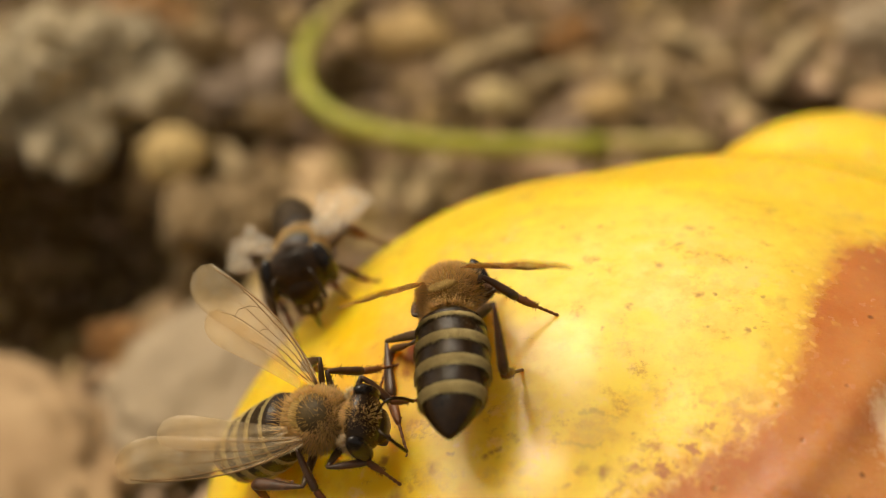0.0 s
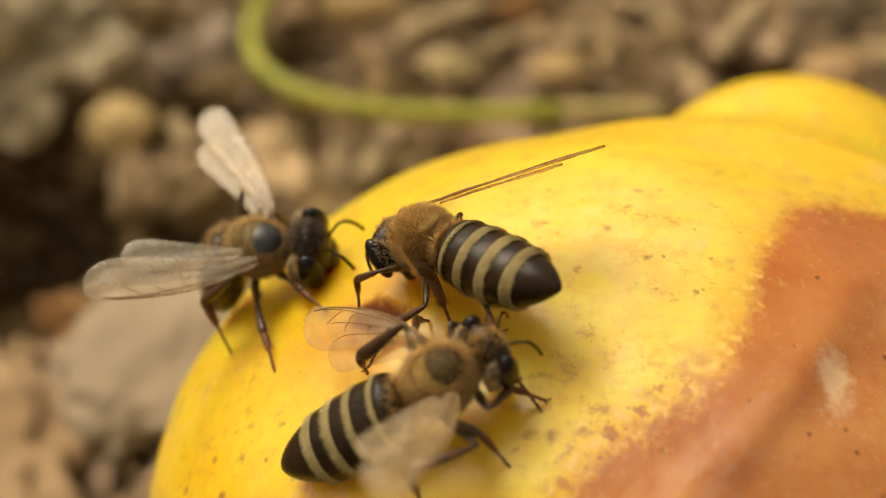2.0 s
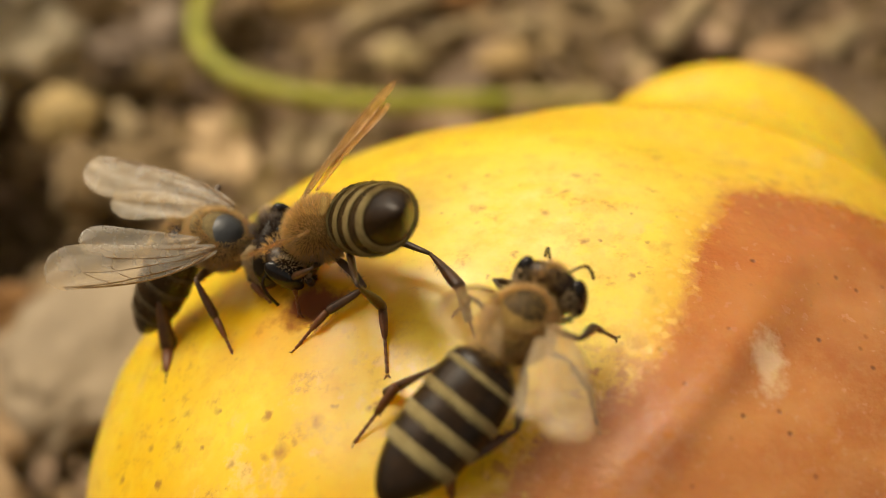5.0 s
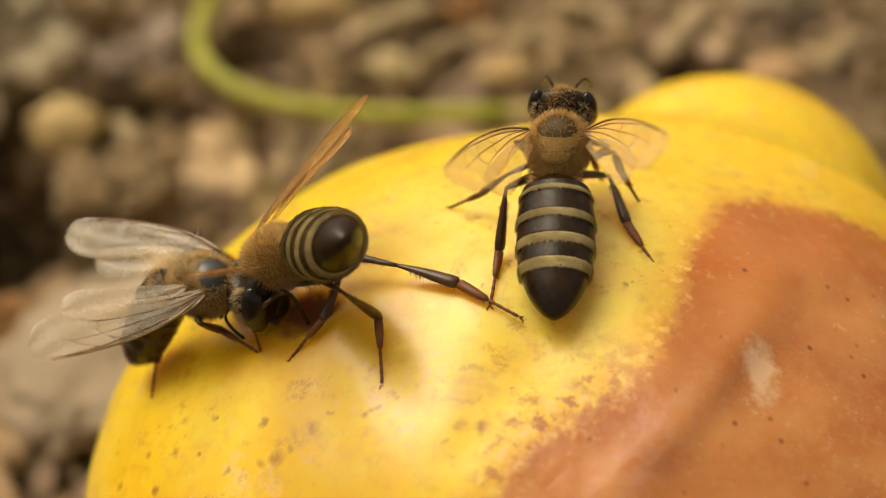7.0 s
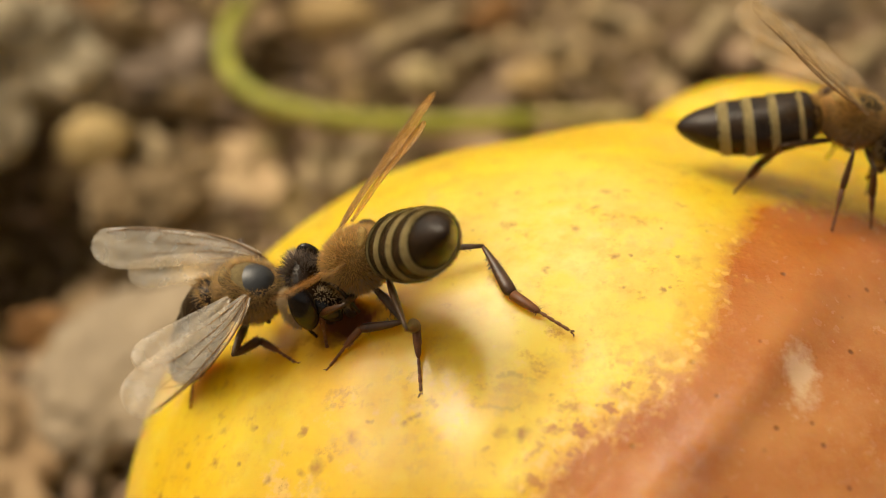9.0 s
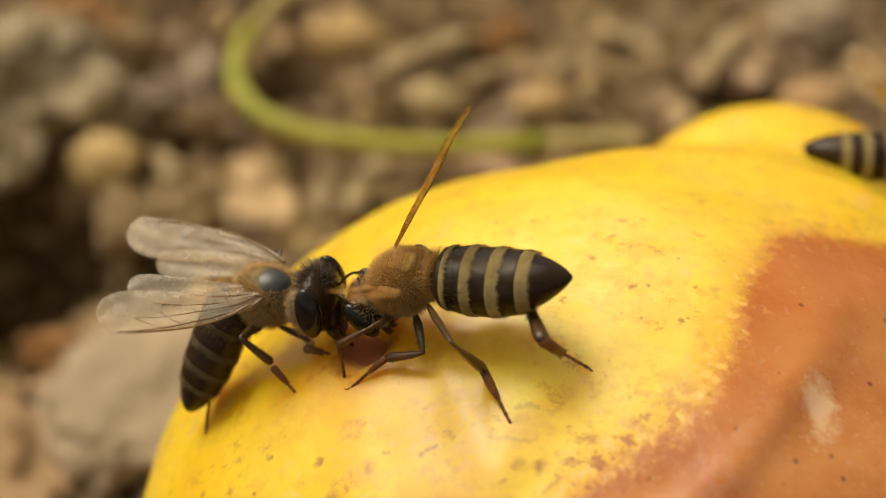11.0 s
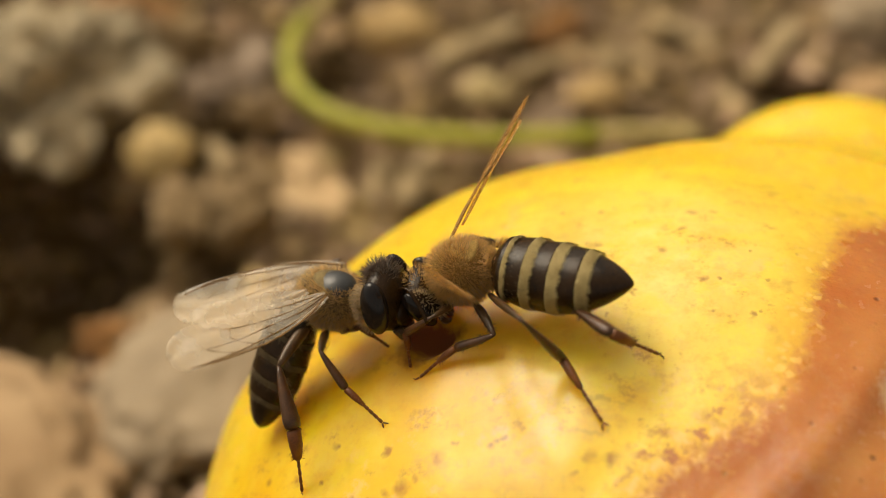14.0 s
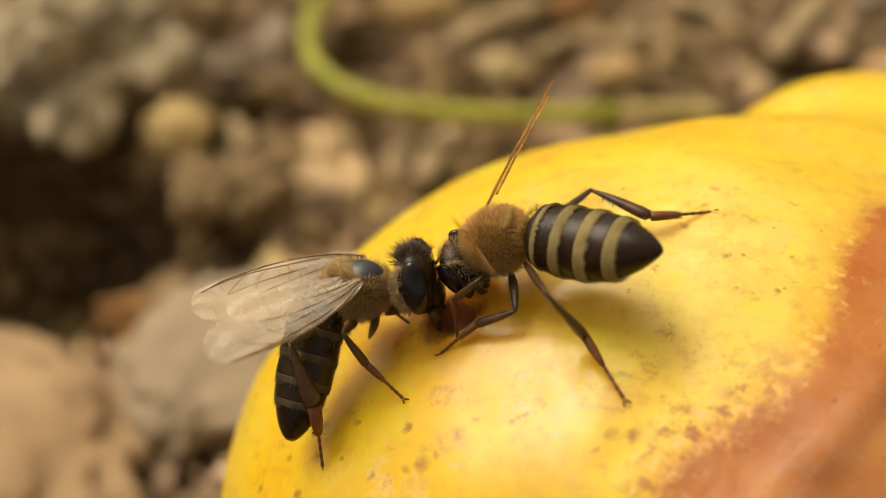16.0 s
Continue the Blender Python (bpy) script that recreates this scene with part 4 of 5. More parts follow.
BEE = tagged(make_bee(SHIELD, False, 21, DARK_BAND, [(0.26, 0.05), (0.43, 0.06), (0.60, 0.06), (0.75, 0.05)], Belly(7.2, 0.80, 1.2, 0.62), FILM, DUSK_FELT, DUSK_FUR, 1.2, LEGS, 1.3), "honey bee with a bare bluish black back, bent over the pear", "honey bee", group="bees on the pear")
FEEDER = tagged(make_bee(FELT, True, 22, BAND, [(0.13, 0.016), (0.275, 0.075), (0.46, 0.09), (0.66, 0.09)], Belly(6.6, 0.95, 0.0, 0.82, 0.86), BACKLIT_FILM, FELT, FUR, legs=LONG_LEGS, stout=1.02), "golden furred honey bee, black and buff striped abdomen, feeding", "honey bee", group="bees on the pear")
WANDERER = tagged(make_bee(DULL_SHIELD, False, 23, BAND, [(0.14, 0.016), (0.31, 0.05), (0.475, 0.07), (0.64, 0.075)], Belly(7.6, 1.03, 0.0, 0.68, 0.8), HONEY_FILM, FELT, FUR, stout=0.98, nape=True), "honey bee with spread wings, walking over the pear", "honey bee", group="bees on the pear")

# ---- how the bees go: seconds, then the thorax (mm, degrees) and the turns of abdomen and wings ----
EDGE_PATH = [
    (0.0, -22.11, 11.68, 43.32, 15.7, -9.7, -75.7),
    (0.5, -22.73, 11.08, 42.33, 16.7, -2.5, -67.2),
    (1.0, -20.76, 6.41, 45.11, 13.1, -11.7, -44.3),
    (1.5, -20.56, 6.05, 45.34, 13.0, 19.8, -21.2),
    (2.0, -20.53, 7.54, 45.27, 15.7, 8.5, -4.8),
    (2.5, -18.50, 4.85, 46.84, 8.5, 7.8, -9.2),
    (3.0, -18.52, 3.91, 46.85, 7.7, 8.1, -7.9),
    (3.5, -19.08, 4.88, 46.33, 7.9, 12.4, -7.2),
    (4.0, -18.56, 5.95, 46.79, 5.9, 9.8, -15.3),
    (6.5, -19.33, 3.44, 46.50, 6.2, 8.8, -3.9),
    (7.0, -18.95, 2.72, 46.80, 2.5, 7.6, -7.8),
    (7.5, -18.72, 3.68, 46.90, 5.4, 4.0, -5.2),
    (8.0, -18.42, 4.18, 47.16, 4.1, 4.1, -8.8),
    (8.5, -19.24, 3.33, 46.86, 2.1, 6.7, -3.2),
    (9.0, -18.50, 2.60, 47.25, 0.9, 2.6, -7.9),
    (11.5, -18.68, 4.57, 47.21, -8.6, -0.6, -19.0),
    (12.0, -18.64, 3.69, 47.27, -9.9, -0.7, -13.8),
    (12.5, -18.88, 3.96, 47.11, -6.7, -0.2, -12.8),
    (13.0, -18.82, 3.65, 47.31, -11.5, 1.6, -6.3),
    (13.5, -18.65, 3.38, 47.32, -9.9, -2.3, -16.3),
    (14.0, -18.62, 3.15, 47.43, -12.6, -3.5, -14.7),
    (14.5, -17.70, 2.22, 48.06, -9.0, -4.1, -20.3),
    (15.0, -18.10, 1.04, 48.01, -21.2, -1.3, 15.4),
    (15.5, -18.45, 1.79, 47.23, -18.9, -0.4, -1.9),
    (16.0, -18.23, 2.05, 47.52, -19.9, 1.2, 1.1),
]
EDGE_JOINTS = [
    (0.0, -0.4, 7.7, -38.9, -18.8, -21.9, 47.1, -22.2, 33.1, 3.7, -4.3),
    (0.5, 1.9, 0.6, -53.8, 61.9, -87.7, 40.8, 28.6, 57.0, 6.2, -2.2),
    (1.0, -14.6, -2.0, -19.5, 56.6, -39.5, 45.8, 28.7, 84.0, 1.8, 0.3),
    (1.5, -58.8, -30.3, 5.6, 10.5, -41.7, 19.7, 13.2, 48.9, -0.1, 1.4),
    (2.0, -74.4, 3.0, 11.5, -5.5, -54.9, 22.9, 4.2, 27.8, -2.5, 8.3),
    (2.5, -62.7, -26.1, 14.3, 9.0, -41.7, 26.4, 4.5, 34.9, -1.8, 4.8),
    (3.0, -58.3, -33.8, 16.3, 14.4, -36.4, 25.9, 17.8, 46.4, -1.9, 4.9),
    (3.5, -66.1, -1.6, 20.5, 0.0, -28.6, 26.7, 11.4, 40.3, -1.6, 6.8),
    (4.0, -55.7, 52.5, 25.4, -2.2, -6.6, 28.4, 22.1, 53.1, -1.0, 2.2),
    (6.5, -64.7, 10.8, 29.0, -18.4, -15.3, 26.5, 9.8, 43.8, -1.5, 3.9),
    (7.0, -63.6, 1.2, 28.3, -12.4, -10.0, 26.3, 10.6, 52.4, -0.8, 1.7),
    (7.5, -57.6, 27.5, 31.1, -18.7, -5.4, 26.3, 18.4, 55.9, -4.1, 9.3),
    (8.0, -54.4, 47.0, 30.8, -11.0, 21.4, 27.2, 3.9, 55.9, -4.0, 8.4),
    (8.5, -66.5, 27.1, 34.1, -17.0, -12.8, 30.1, 6.9, 47.8, -3.4, 8.5),
    (9.0, -60.1, 10.5, 34.7, -0.6, -0.1, 24.6, 4.0, 74.5, -4.0, 7.6),
    (11.5, -54.8, 57.4, 37.3, 6.2, 3.8, 38.1, 18.4, 65.0, -0.5, 3.0),
    (12.0, -54.4, 46.3, 40.0, 9.6, 29.3, 34.1, 9.6, 65.1, -1.2, 1.7),
    (12.5, -54.7, 40.3, 39.2, -1.7, 27.1, 33.3, 10.9, 62.3, -1.5, 4.5),
    (13.0, -58.9, 53.1, 38.7, -8.0, 31.0, 33.8, 4.5, 57.5, 0.5, -0.1),
    (13.5, -55.5, 62.3, 39.4, -8.6, 28.8, 33.3, 3.8, 68.5, -0.7, 1.7),
    (14.0, -58.5, 49.6, 39.7, -7.2, 27.3, 33.8, 1.8, 66.7, -0.1, 0.6),
    (14.5, -56.7, 45.1, 41.5, -9.0, 28.4, 32.4, 4.2, 73.3, -2.1, 3.1),
    (15.0, -44.1, 55.6, 40.1, 2.5, 13.1, 33.5, 10.2, 54.9, 0.9, 0.7),
    (15.5, -52.6, 72.5, 40.0, 6.1, 37.9, 33.1, -1.3, 57.1, 0.1, -0.0),
    (16.0, -54.4, 65.6, 40.6, -4.9, 26.4, 33.2, -5.7, 51.7, 0.5, -0.4),
]
FEEDER_PATH = [
    (0.0, -12.69, 2.04, 49.51, -20.5, 22.4, 92.3),
    (0.5, -12.31, 1.87, 49.71, -18.7, 23.1, 117.5),
    (1.0, -12.42, 2.47, 49.58, -16.1, 28.0, 128.2),
    (1.5, -12.06, 2.77, 49.72, -12.0, 27.3, 140.0),
    (2.0, -11.49, 3.15, 50.02, -8.6, 25.9, 138.6),
    (2.5, -11.74, 3.28, 49.88, -8.3, 23.8, 142.9),
    (3.0, -12.01, 3.28, 49.80, -6.9, 26.5, 145.2),
    (3.5, -12.71, 2.86, 49.53, -5.5, 35.7, 161.8),
    (4.0, -13.38, 3.47, 49.36, -0.9, 36.4, 176.8),
    (6.5, -13.62, 3.06, 49.31, -1.0, 37.0, 182.9),
    (7.0, -15.32, 2.72, 48.67, 0.6, 39.0, -171.8),
    (7.5, -13.92, 3.00, 49.23, 2.5, 38.0, -167.0),
    (8.0, -13.25, 3.07, 49.46, -1.7, 37.0, 179.7),
    (8.5, -13.04, 2.55, 49.53, -2.6, 36.7, 179.7),
    (9.0, -13.20, 2.41, 49.45, -1.4, 36.4, 181.6),
    (11.5, -11.61, 2.45, 49.97, -3.6, 30.8, 163.4),
    (12.0, -11.99, 2.25, 49.90, -5.3, 29.6, 165.2),
    (12.5, -12.13, 2.54, 49.97, -5.2, 31.6, 173.8),
    (13.0, -12.22, 2.59, 49.84, -3.9, 29.5, 170.9),
    (13.5, -12.22, 2.61, 49.83, -3.6, 28.7, 169.3),
    (14.0, -12.24, 2.63, 49.82, -3.7, 29.1, 170.1),
    (14.5, -12.17, 2.19, 49.82, -4.4, 31.0, 173.6),
    (15.0, -11.78, 2.47, 49.95, -1.5, 30.9, 177.9),
    (15.5, -11.89, 2.55, 49.92, -3.2, 32.9, 179.0),
    (16.0, -11.60, 2.88, 50.00, -2.5, 32.0, 170.7),
]
FEEDER_JOINTS = [
    (0.0, -32.4, -10.6, -5.1, 18.8, -11.3, 35.1, 5.5, 35.4, 0.0, 0.0),
    (0.5, -42.4, -34.1, -7.6, 27.2, -21.5, 36.2, 4.1, 23.3, 0.0, 0.0),
    (1.0, -42.7, -1.5, -55.6, 12.3, -22.2, 26.3, 1.1, 31.8, 0.0, 0.0),
    (1.5, -24.7, -9.1, -58.7, 12.9, -29.9, 22.9, -12.5, 53.4, 0.0, 0.0),
    (2.0, -16.7, -0.7, -94.7, 11.4, -28.8, 23.2, -5.4, 46.9, 0.0, 0.0),
    (2.5, -13.9, -0.5, -105.6, 9.3, -29.1, 23.2, -3.9, 47.0, 0.0, 0.0),
    (3.0, -11.7, -2.4, -81.4, 14.3, -37.0, 23.8, 16.8, 15.7, 0.0, 0.0),
    (3.5, 4.6, -34.0, -165.7, 25.1, -50.3, 2.6, 17.6, 3.9, 0.0, 0.0),
    (4.0, 15.4, -45.2, -159.1, 28.1, -59.8, 10.4, -7.6, 64.1, 0.0, 0.0),
    (6.5, 9.5, -41.6, -162.8, 29.8, -63.2, 13.6, -5.1, 60.2, 0.0, 0.0),
    (7.0, 15.8, -50.3, -140.1, 34.9, -67.6, 14.2, -3.2, 37.7, 0.0, 0.0),
    (7.5, 19.3, -62.5, -150.6, 36.2, -74.3, 15.0, -11.5, 44.5, 0.0, 0.0),
    (8.0, 18.9, -47.3, -154.4, 33.2, -66.8, 12.8, -8.1, 52.9, 0.0, 0.0),
    (8.5, 17.1, -45.9, -150.2, 32.4, -62.0, 14.6, -5.4, 52.0, 0.0, 0.0),
    (9.0, 14.5, -40.1, -164.0, 31.5, -64.9, 17.0, -0.9, 51.2, 0.0, 0.0),
    (11.5, -26.0, 1.0, -129.6, 21.6, -45.9, 17.8, 36.1, 8.9, 0.0, 0.0),
    (12.0, -28.3, -8.7, -111.8, 25.5, -50.0, 22.1, 34.3, 15.2, 0.0, 0.0),
    (12.5, -33.0, -10.5, -105.5, 25.3, -51.4, 32.5, 3.9, 60.1, 0.0, 0.0),
    (13.0, -24.4, -13.8, -105.0, 26.0, -52.6, 34.4, 5.5, 70.5, 0.0, 0.0),
    (13.5, -22.8, -10.1, -102.2, 23.4, -52.2, 33.8, 7.2, 70.4, 0.0, 0.0),
    (14.0, -21.7, -12.0, -112.2, 23.7, -51.7, 34.2, 6.7, 69.4, 0.0, 0.0),
    (14.5, -20.1, -19.5, -118.5, 24.9, -51.4, 34.1, -4.7, 72.3, 0.0, 0.0),
    (15.0, -17.3, -20.5, -90.7, 27.9, -60.2, 36.8, 7.3, 60.5, 0.0, 0.0),
    (15.5, -26.1, -16.1, -85.7, 22.2, -57.0, 33.7, 3.7, 55.9, 0.0, 0.0),
    (16.0, -17.7, -18.6, -90.9, 24.3, -56.0, 35.6, 1.0, 76.6, 0.0, 0.0),
]
WANDERER_PATH = [
    (0.0, -18.43, -3.06, 46.33, 28.6, -25.6, -21.4),
    (0.5, -17.92, -2.59, 46.74, 19.6, -25.3, -20.1),
    (1.0, -14.91, -4.76, 48.40, 18.0, -29.1, -0.7),
    (1.5, -13.39, -4.18, 49.12, 17.7, -24.8, -5.5),
    (2.0, -10.33, -4.97, 49.39, 16.0, -23.1, 24.1),
    (2.5, -8.65, -4.78, 49.88, 15.2, -17.8, 21.8),
    (3.0, -7.80, -4.68, 50.12, 2.8, -18.9, 55.1),
    (3.5, -8.30, -4.53, 50.05, -2.0, -17.5, 65.2),
    (4.0, -6.64, -4.55, 50.44, 9.6, -14.6, 46.6),
    (4.2, -5.28, -5.02, 50.53, 9.6, -14.6, 46.6),
    (6.5, -3.41, 2.79, 52.37, -1.7, -27.7, 81.0),
    (7.0, -2.06, 6.78, 52.38, -5.2, -26.2, 84.8),
    (7.5, -1.04, 9.91, 52.03, 3.8, -22.0, 69.8),
    (8.0, 3.38, 15.59, 50.29, -12.9, -6.8, 20.6),
    (8.5, 6.49, 14.37, 51.48, -12.0, -8.9, 6.3),
    (9.0, 11.77, 12.29, 50.43, -9.8, 8.1, -12.7),
    (11.5, 20.61, 24.66, 42.52, -12.2, 2.0, 4.0),
    (12.0, 17.28, 26.16, 44.55, -11.6, -8.5, 10.1),
    (12.5, 15.02, 24.58, 45.71, -8.1, -20.8, -4.5),
    (13.0, 15.38, 25.10, 46.13, -7.2, -18.4, -7.5),
    (13.5, 27.50, 29.03, 41.79, -6.6, -13.2, -19.0),
    (16.0, 27.50, 29.03, 41.79, -6.6, -13.2, -19.0),
]
WANDERER_JOINTS = [
    (0.0, -18.0, 10.5, -6.4, 25.3, -40.1, 26.0, 30.1, 24.0, -1.3, 5.9),
    (0.5, -18.1, 20.7, 6.4, 23.9, -18.3, 32.0, 15.2, 36.0, -0.3, 1.0),
    (1.0, -26.2, -1.3, 19.8, 21.2, -13.9, 31.7, 45.3, 97.0, -1.1, 4.8),
    (1.5, -25.3, 5.8, 25.3, 31.1, -6.6, 33.6, 41.9, 79.8, -1.2, 5.1),
    (2.0, -22.7, -12.8, 19.3, -24.6, -52.5, 23.4, 48.3, 54.3, -1.2, 9.6),
    (2.5, -24.5, -3.8, 21.2, -4.8, -34.4, 17.8, 47.6, 61.3, 0.4, 7.8),
    (3.0, -24.1, -25.8, 28.3, 37.1, -22.0, 4.7, 28.2, 46.4, -2.9, 5.7),
    (3.5, -24.0, -27.7, 30.1, 39.5, -19.0, 5.9, 17.1, 38.6, -3.0, 1.8),
    (4.0, -15.3, -10.8, 30.3, 54.4, 21.8, 8.0, 31.5, 40.2, -3.5, 5.7),
    (4.2, -15.3, -10.8, 30.3, 54.4, 21.8, 8.0, 31.5, 40.2, -3.5, 5.7),
    (6.5, 1.3, 4.5, 17.5, 52.1, -18.7, -22.8, 58.0, 45.3, -8.6, -0.6),
    (7.0, 6.4, 3.5, 20.0, 45.7, -25.9, -25.2, 51.1, 43.9, -8.3, -2.4),
    (7.5, 6.8, 7.5, 29.4, 43.6, -30.7, -27.1, 52.5, 46.0, -8.0, 1.0),
    (8.0, -9.2, 34.0, 42.9, 30.1, -32.7, 3.9, 32.0, -27.4, 0.2, -4.4),
    (8.5, -6.8, 21.2, 51.4, 27.6, -14.7, 3.5, 31.3, -13.1, -0.2, -6.1),
    (9.0, -20.2, 6.2, 35.1, 12.9, -31.0, 8.3, 31.9, 9.7, 0.0, 0.0),
    (11.5, -5.9, -6.9, 54.0, 27.9, -31.1, -54.0, 27.9, 31.1, 0.0, 0.0),
    (12.0, -9.6, -7.2, 42.0, 16.4, -51.5, -42.0, 16.4, 51.5, 0.0, 0.0),
    (12.5, -1.2, 3.9, 41.2, 5.5, -32.4, -41.2, 5.5, 32.4, 0.0, 0.0),
    (13.0, 0.6, 3.9, 45.7, 11.1, -14.7, -45.7, 11.1, 14.7, 0.0, 0.0),
    (13.5, -2.0, 0.0, 42.4, 13.7, -26.8, 12.6, 3.3, 78.4, 0.0, 0.0),
    (16.0, -2.0, 0.0, 42.4, 13.7, -26.8, 12.6, 3.3, 78.4, 0.0, 0.0),
]

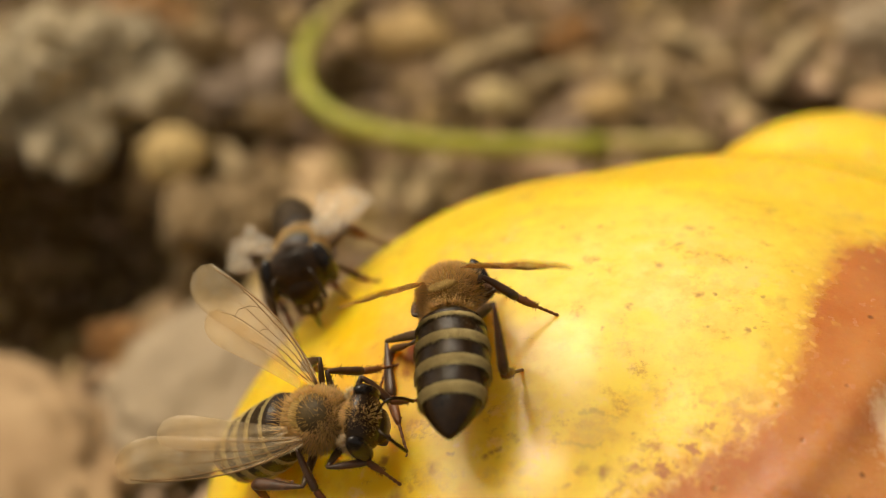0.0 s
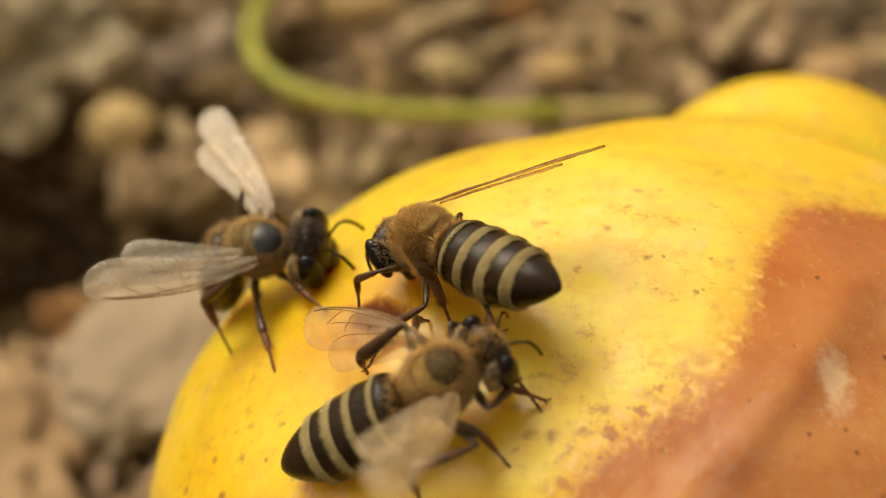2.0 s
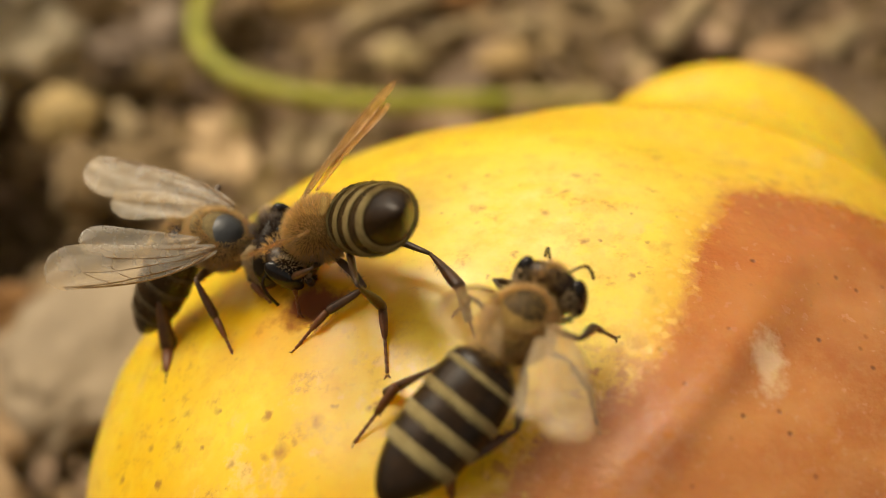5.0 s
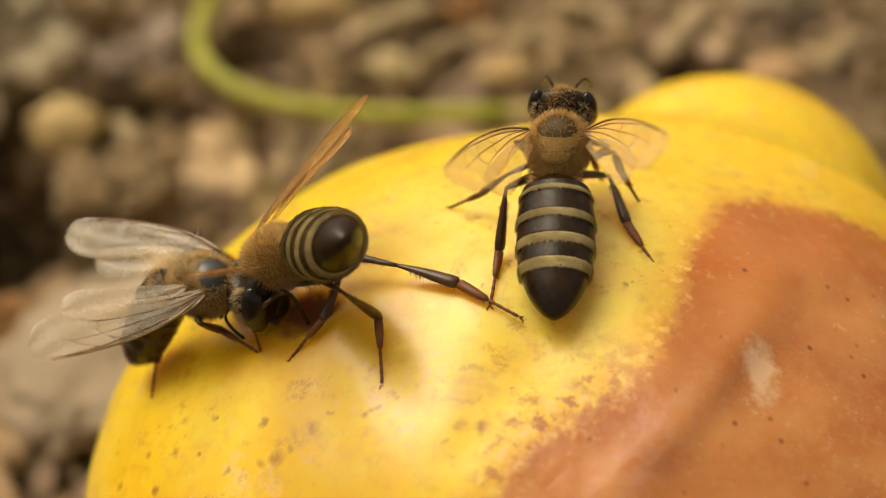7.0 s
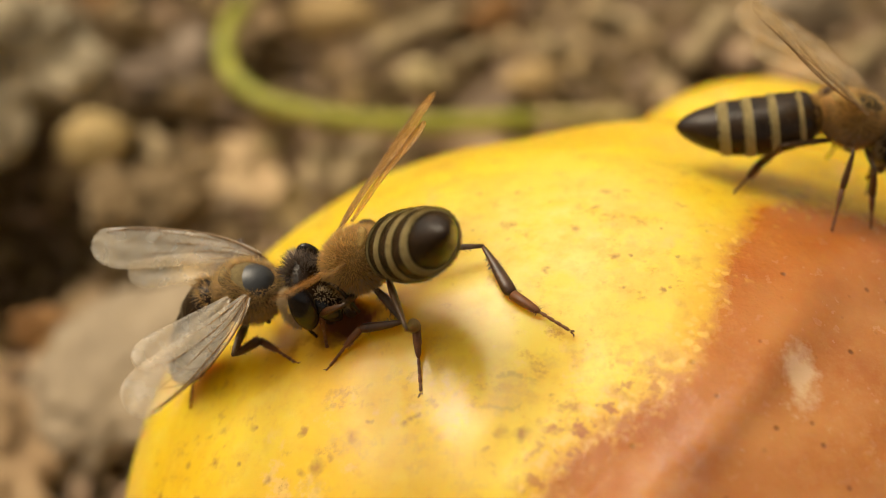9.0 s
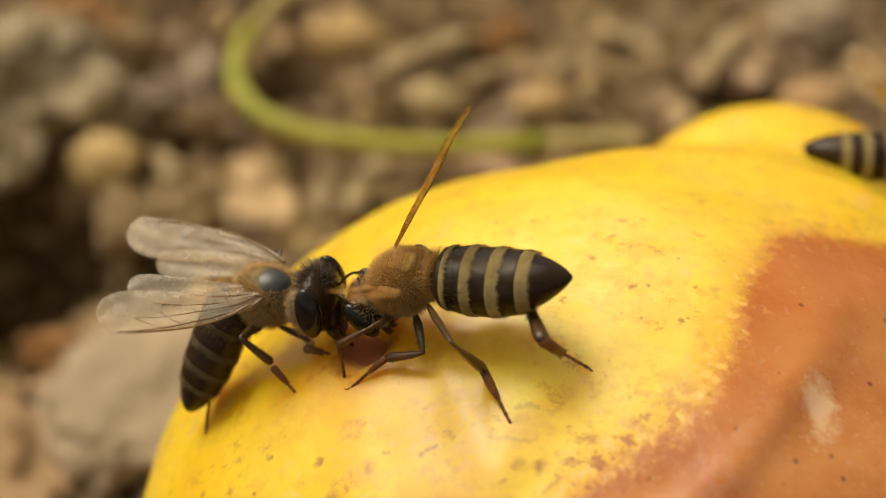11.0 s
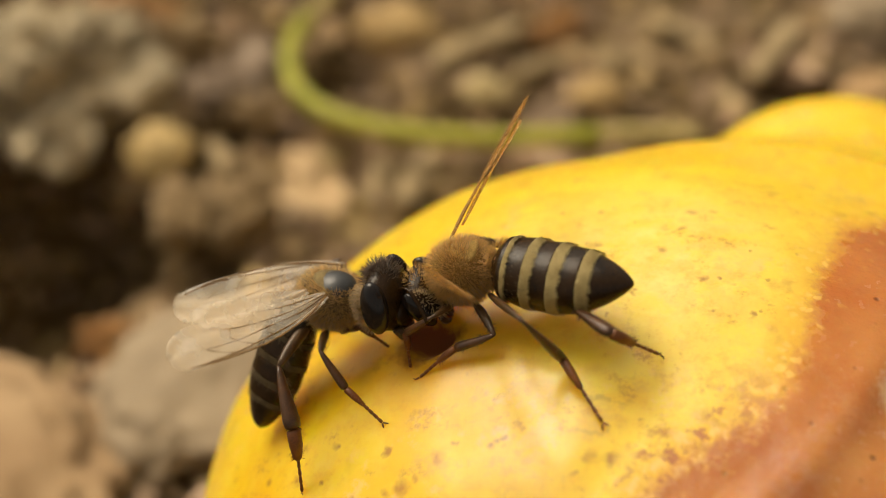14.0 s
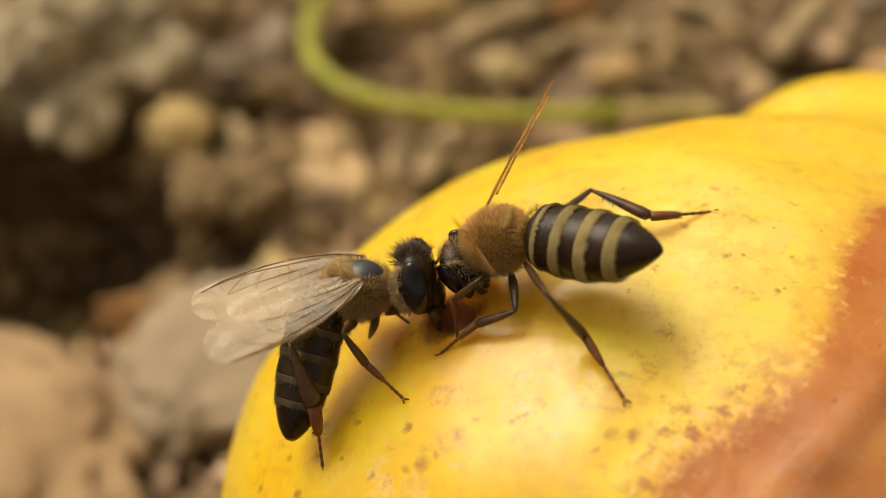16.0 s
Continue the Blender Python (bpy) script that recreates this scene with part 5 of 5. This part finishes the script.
# where feet stand still for a while: leg, from, to, place on the skin (mm), the way the knee points on the bee, the way up from foot to ankle
FOOTHOLDS = {
    "edge": [
        ("hind_right", 2.2, 4.2, -22.3, 1.4, 40.3, -0.8, 0.53, 0.28, 0.02, 0.99, 0.13),
        ("mid_right", 2.2, 4.2, -18.7, 0.6, 43.2, -0.38, -0.3, 0.88, -0.23, 0.83, 0.51),
        ("front_right", 1.8, 4.2, -16, 2.6, 45, 0.39, -0.18, 0.9, -0.72, 0.67, 0.19),
        ("hind_right", 6.2, 12.4, -22.2, 1.4, 40.4, -0.6, -0.72, 0.34, -0.05, 0.95, 0.32),
        ("mid_right", 6.2, 9.3, -16.2, 0.3, 44.7, -0.54, -0.42, 0.73, -0.85, 0.52, 0.11),
        ("front_right", 6.2, 9.3, -15.3, 2.9, 45.4, -0.58, 0.81, 0.05, -0.7, 0.67, -0.26),
        ("mid_right", 11.3, 11.7, -16.8, -0.2, 44.3, -0.46, -0.47, 0.75, -0.63, 0.47, 0.62),
        ("hind_right", 12.7, 16, -19.6, -4, 41.6, -0.73, -0.47, 0.5, -0.1, 0.41, 0.91),
        ("mid_right", 11.8, 16, -15.8, -2.2, 44.6, -0.41, -0.57, 0.72, -0.76, 0.46, 0.46),
        ("front_right", 11.2, 16, -15.8, 2.1, 45.1, -0.22, 0.85, -0.49, -0.76, 0.12, 0.64),
        ("mid_right", 1.8, 2.1, -18.8, 0.7, 43.1, -0.94, -0.34, -0.07, -0.39, 0.91, 0.13),
        ("mid_left", 0, 0.2, -17.4, 9.5, 43.4, 0.55, -0.08, 0.83, -0.58, 0.67, -0.46),
        ("front_left", 0.9, 1.7, -15.7, 7.9, 44.7, 0.25, 0.24, 0.94, -0.82, 0.5, -0.27),
        ("front_right", 0.9, 1.2, -18.5, 2.8, 43.5, 0.42, -0.42, 0.8, -0.76, 0.59, -0.28),
    ],
    "feeder": [
        ("hind_right", 0, 0.2, -9.2, -0.6, 47.4, -0.24, -0.29, 0.92, -0.21, -0.7, 0.68),
        ("mid_left", 0, 0.2, -16.1, 0.2, 44.8, -0.83, 0.53, 0.14, 0.19, 0.94, 0.29),
        ("hind_left", 0, 0.2, -14.3, -3.7, 45, 0.88, 0.22, 0.42, -0.34, 0.94, 0.02),
        ("hind_right", 0.4, 0.7, -6.3, -4.8, 47.3, -0.61, -0.08, 0.78, -0.62, 0.74, 0.26),
        ("hind_left", 0.4, 0.7, -14.7, -5.1, 44.4, -0.59, -0.09, 0.81, 0.38, 0.29, 0.88),
        ("mid_left", 0.4, 0.7, -15.3, 1.2, 45.3, -0.35, 0.25, 0.9, 0.54, -0.14, 0.83),
        ("front_left", 0.4, 0.7, -15.4, 1, 45.2, -0.42, 0.05, 0.9, 0.25, -0.3, 0.92),
        ("hind_left", 0.9, 1.2, -11.7, -4.8, 45.8, -0.56, 0.02, 0.83, 0.09, 0.75, 0.65),
        ("hind_right", 0.9, 3.2, -6.1, -4.8, 47.3, -0.41, -0.78, -0.48, -0.5, 0.07, 0.86),
        ("hind_left", 1.4, 3.7, -9.7, -0.9, 47.3, 0.22, 0.02, 0.98, -0.38, 0.52, 0.76),
        ("mid_left", 1.4, 3.7, -14, -1.1, 45.6, -1, 0.09, 0.02, 0.48, 0.57, 0.66),
        ("hind_right", 3.4, 4.3, -6.9, -2.3, 47.7, -0.42, -0.48, -0.77, -0.24, 0.14, 0.96),
        ("hind_right", 6.3, 9.3, -3.4, -1.2, 48.4, -0.42, -0.88, -0.21, -0.75, 0.66, 0.05),
        ("hind_left", 3.8, 9.3, -10, -3.4, 46.7, -0.29, 0.52, 0.81, -0.1, 0.94, 0.32),
        ("mid_left", 3.8, 9.3, -14.5, -0.7, 45.5, -0.81, 0.33, -0.48, 0.64, 0.45, 0.62),
        ("hind_left", 11.2, 16, -5.9, -4.4, 47.5, -0.24, 0.45, 0.86, -0.51, 0.8, 0.31),
        ("mid_left", 11.2, 16, -14.2, -0.3, 45.7, -0.89, 0.42, -0.18, 0.73, 0.18, 0.66),
        ("hind_right", 11.2, 14.3, -3.4, -1.2, 48.4, -0.51, -0.79, -0.36, -0.62, -0.34, 0.7),
        ("hind_right", 14.4, 16, -1.4, 6.7, 48.6, 0.28, -0.93, 0.25, -0.91, -0.36, 0.22),
    ],
    "wanderer": [
        ("hind_right", 6.4, 6.6, 0.1, -4.1, 48, -0.03, -0.18, 0.98, -0.18, 0.96, 0.22),
        ("mid_right", 6.4, 6.6, 1.2, 1.5, 48.8, -0, -0.37, 0.93, -0.45, 0.65, 0.61),
        ("hind_left", 6.4, 6.6, -5.8, -0.5, 48.2, -0.74, 0.1, 0.66, -0.09, 0.99, 0.14),
        ("hind_left", 6.8, 7.2, -5.2, 0.1, 48.3, 0.15, 0.35, 0.93, 0.13, 0.97, 0.19),
        ("mid_left", 6.8, 7.2, -7.2, 7.6, 47.8, -0.36, 0.11, 0.93, 0.67, -0.32, 0.67),
        ("hind_right", 6.8, 7.2, 2.6, 2.2, 48.7, 0.78, -0.18, -0.59, -0.39, 0.91, 0.13),
        ("hind_left", 7.4, 7.6, -5.2, 3.6, 48.5, 0.31, 0.46, 0.83, 0.2, 0.85, 0.48),
        ("mid_left", 7.4, 7.6, -6, 8.3, 47.9, 0.58, 0.72, 0.38, 0.54, 0.73, 0.41),
        ("hind_right", 7.4, 7.6, 3, 2.5, 48.7, -0.11, 0.06, 0.99, -0.44, 0.89, 0.07),
        ("mid_right", 7.4, 7.6, 1.3, 9.5, 48.2, 0.48, -0.57, 0.67, 0.52, 0.85, 0.13),
        ("hind_left", 7.9, 8.1, -3.8, 13.8, 46.8, -0.13, 0.31, 0.94, 0.45, 0.87, -0.21),
        ("hind_right", 7.9, 8.1, 3.8, 7.2, 48.3, 0.41, -0.28, 0.87, -0.18, 0.94, 0.3),
        ("hind_right", 8.4, 8.6, 5.7, 9.6, 47.7, 0.2, -0.98, -0.02, 0.04, 1, 0.06),
        ("mid_right", 8.4, 8.6, 10.6, 12.2, 46.1, 0.85, 0.08, 0.53, -0.57, -0.12, 0.81),
        ("hind_right", 8.9, 9.2, 5.7, 9.7, 47.6, -0.48, -0.77, 0.42, 0.55, 0.83, -0.04),
        ("hind_left", 2.8, 4.2, -14.3, -4.2, 44.9, -0.34, 0.02, 0.94, 0.63, -0.33, 0.71),
        ("hind_right", 2.8, 4.2, -9.2, -8.6, 45.3, -0.03, -0.41, -0.91, 0.25, -0.38, 0.89),
        ("mid_right", 0.4, 0.6, -17.8, -4.4, 42.8, -0.35, -0.28, 0.89, -0.75, 0.6, -0.27),
        ("mid_right", 0.9, 1.2, -13.5, -5.2, 45, -0.94, 0.1, -0.32, -0.25, -0.73, 0.64),
        ("front_right", 0.9, 1.7, -12.4, -5.2, 45.4, 0.35, -0.31, 0.88, -0.28, -0.31, 0.91),
        ("mid_right", 1.4, 1.7, -12.3, -4.9, 45.6, -0.9, 0.12, -0.41, -0.35, -0.5, 0.79),
        ("hind_right", 1.4, 1.7, -14.5, -7.8, 43.5, -0.88, 0.13, -0.46, -0.06, -0.18, 0.98),
    ],
}


def leg_poses(legs, m, name, side, foot, knee_way, up):
    """Bends a leg from its coxa to the foot's place (metres): the poses of femur, tibia and tarsus."""
    coxa, fem, tib, tar, _ = legs[name]
    s = 1 if side == "left" else -1
    c = Vector((coxa[0], s * coxa[1], coxa[2])) / 1000
    inv = m.inverted()
    f = inv @ Vector(foot)
    up = (inv.to_3x3() @ Vector(up)).normalized()
    a, b = fem / 1000, tib / 1000
    way = f + up * tar * 0.00097 - c
    d = min(max(way.length, abs(a - b) * 1.02 + 1e-5), (a + b) * 0.998)
    way.normalize()
    lift = Vector(knee_way)
    lift = (lift - way * lift.dot(way)).normalized()
    along = (d * d + a * a - b * b) / (2 * d)
    knee = c + way * along + lift * math.sqrt(max(0.0, a * a - along * along))
    ankle = c + way * d

    def frame_of(x, z):
        x = x.normalized()
        y = z.cross(x).normalized()
        return Matrix((x, y, x.cross(y))).transposed()
    r1 = frame_of(knee - c, lift)
    r2 = frame_of(ankle - knee, lift + way * 0.3)
    r3 = frame_of(f - ankle, lift + way * 0.3)
    upper = Matrix.Translation(c) @ r1.to_4x4()
    back = upper.inverted()
    return upper, back @ Matrix.Translation(knee) @ r2.to_4x4(), back @ Matrix.Translation(ankle) @ r3.to_4x4()


def motions():
    for bee, key, body, joints in ((BEE, "edge", EDGE_PATH, EDGE_JOINTS), (FEEDER, "feeder", FEEDER_PATH, FEEDER_JOINTS), (WANDERER, "wanderer", WANDERER_PATH, WANDERER_JOINTS)):
        rows = [(t, pose(x / 1000, y / 1000, z / 1000, rx, ry, rz)) for t, x, y, z, rx, ry, rz in body]
        size = SIZES[key]
        bee.scale = (size, size, size)
        walk(bee, rows)
        parts = {o["role"]: o for o in bee.children_recursive if "role" in o}
        at = {role: parts[role].location.copy() for role in ("abdomen", "wing_left", "wing_right", "head")}
        nod = math.degrees(parts["head"].rotation_euler.y)
        walk(parts["abdomen"], [(j[0], pose(*at["abdomen"], 0, j[1], j[2])) for j in joints])
        walk(parts["wing_left"], [(j[0], pose(*at["wing_left"], *j[3:6])) for j in joints])
        walk(parts["wing_right"], [(j[0], pose(*at["wing_right"], *j[6:9])) for j in joints])
        walk(parts["head"], [(j[0], pose(*at["head"], 0, nod + j[9], j[10])) for j in joints])
        held = {}
        legs = LONG_LEGS if key == "feeder" else LEGS
        for name, (coxa, fem, tib, tar, stand) in legs.items():
            for side in ("left", "right"):
                leg, s = name + "_" + side, 1 if side == "left" else -1
                upper, lower, last = [], [], []
                for t, m in rows:
                    big = m @ Matrix.Scale(size, 4)
                    hold = next((h for h in FOOTHOLDS[key] if h[0] == leg and h[1] <= t <= h[2]), None)
                    if hold:
                        foot, knee_way, up = np.array(hold[3:6]), hold[6:9], hold[9:12]
                    else:
                        wish = on_pear(np.array(big @ (Vector((stand[0], s * stand[1], -2.7)) / 1000)) * 1000)
                        foot = held.get(leg, wish)
                        if np.linalg.norm(foot - wish) > 1.3:
                            foot = wish
                        knee_way = (-0.2, s * 0.9, 0.45) if name == "hind" else (0, s * 0.9, 0.55)
                        out = Vector(foot - PEAR).normalized()
                        back = Vector(np.array(m.translation) * 1000 - foot)
                        up = out * 0.8 + (back - out * back.dot(out)).normalized() * 0.6
                    held[leg] = foot
                    p, q, r = leg_poses(legs, big, name, side, foot / 1000, knee_way, up)
                    upper.append((t, p))
                    lower.append((t, q))
                    last.append((t, r))
                walk(parts[leg], upper)
                walk(parts["tibia_" + leg], lower)
                walk(parts["tarsus_" + leg], last)


motions()
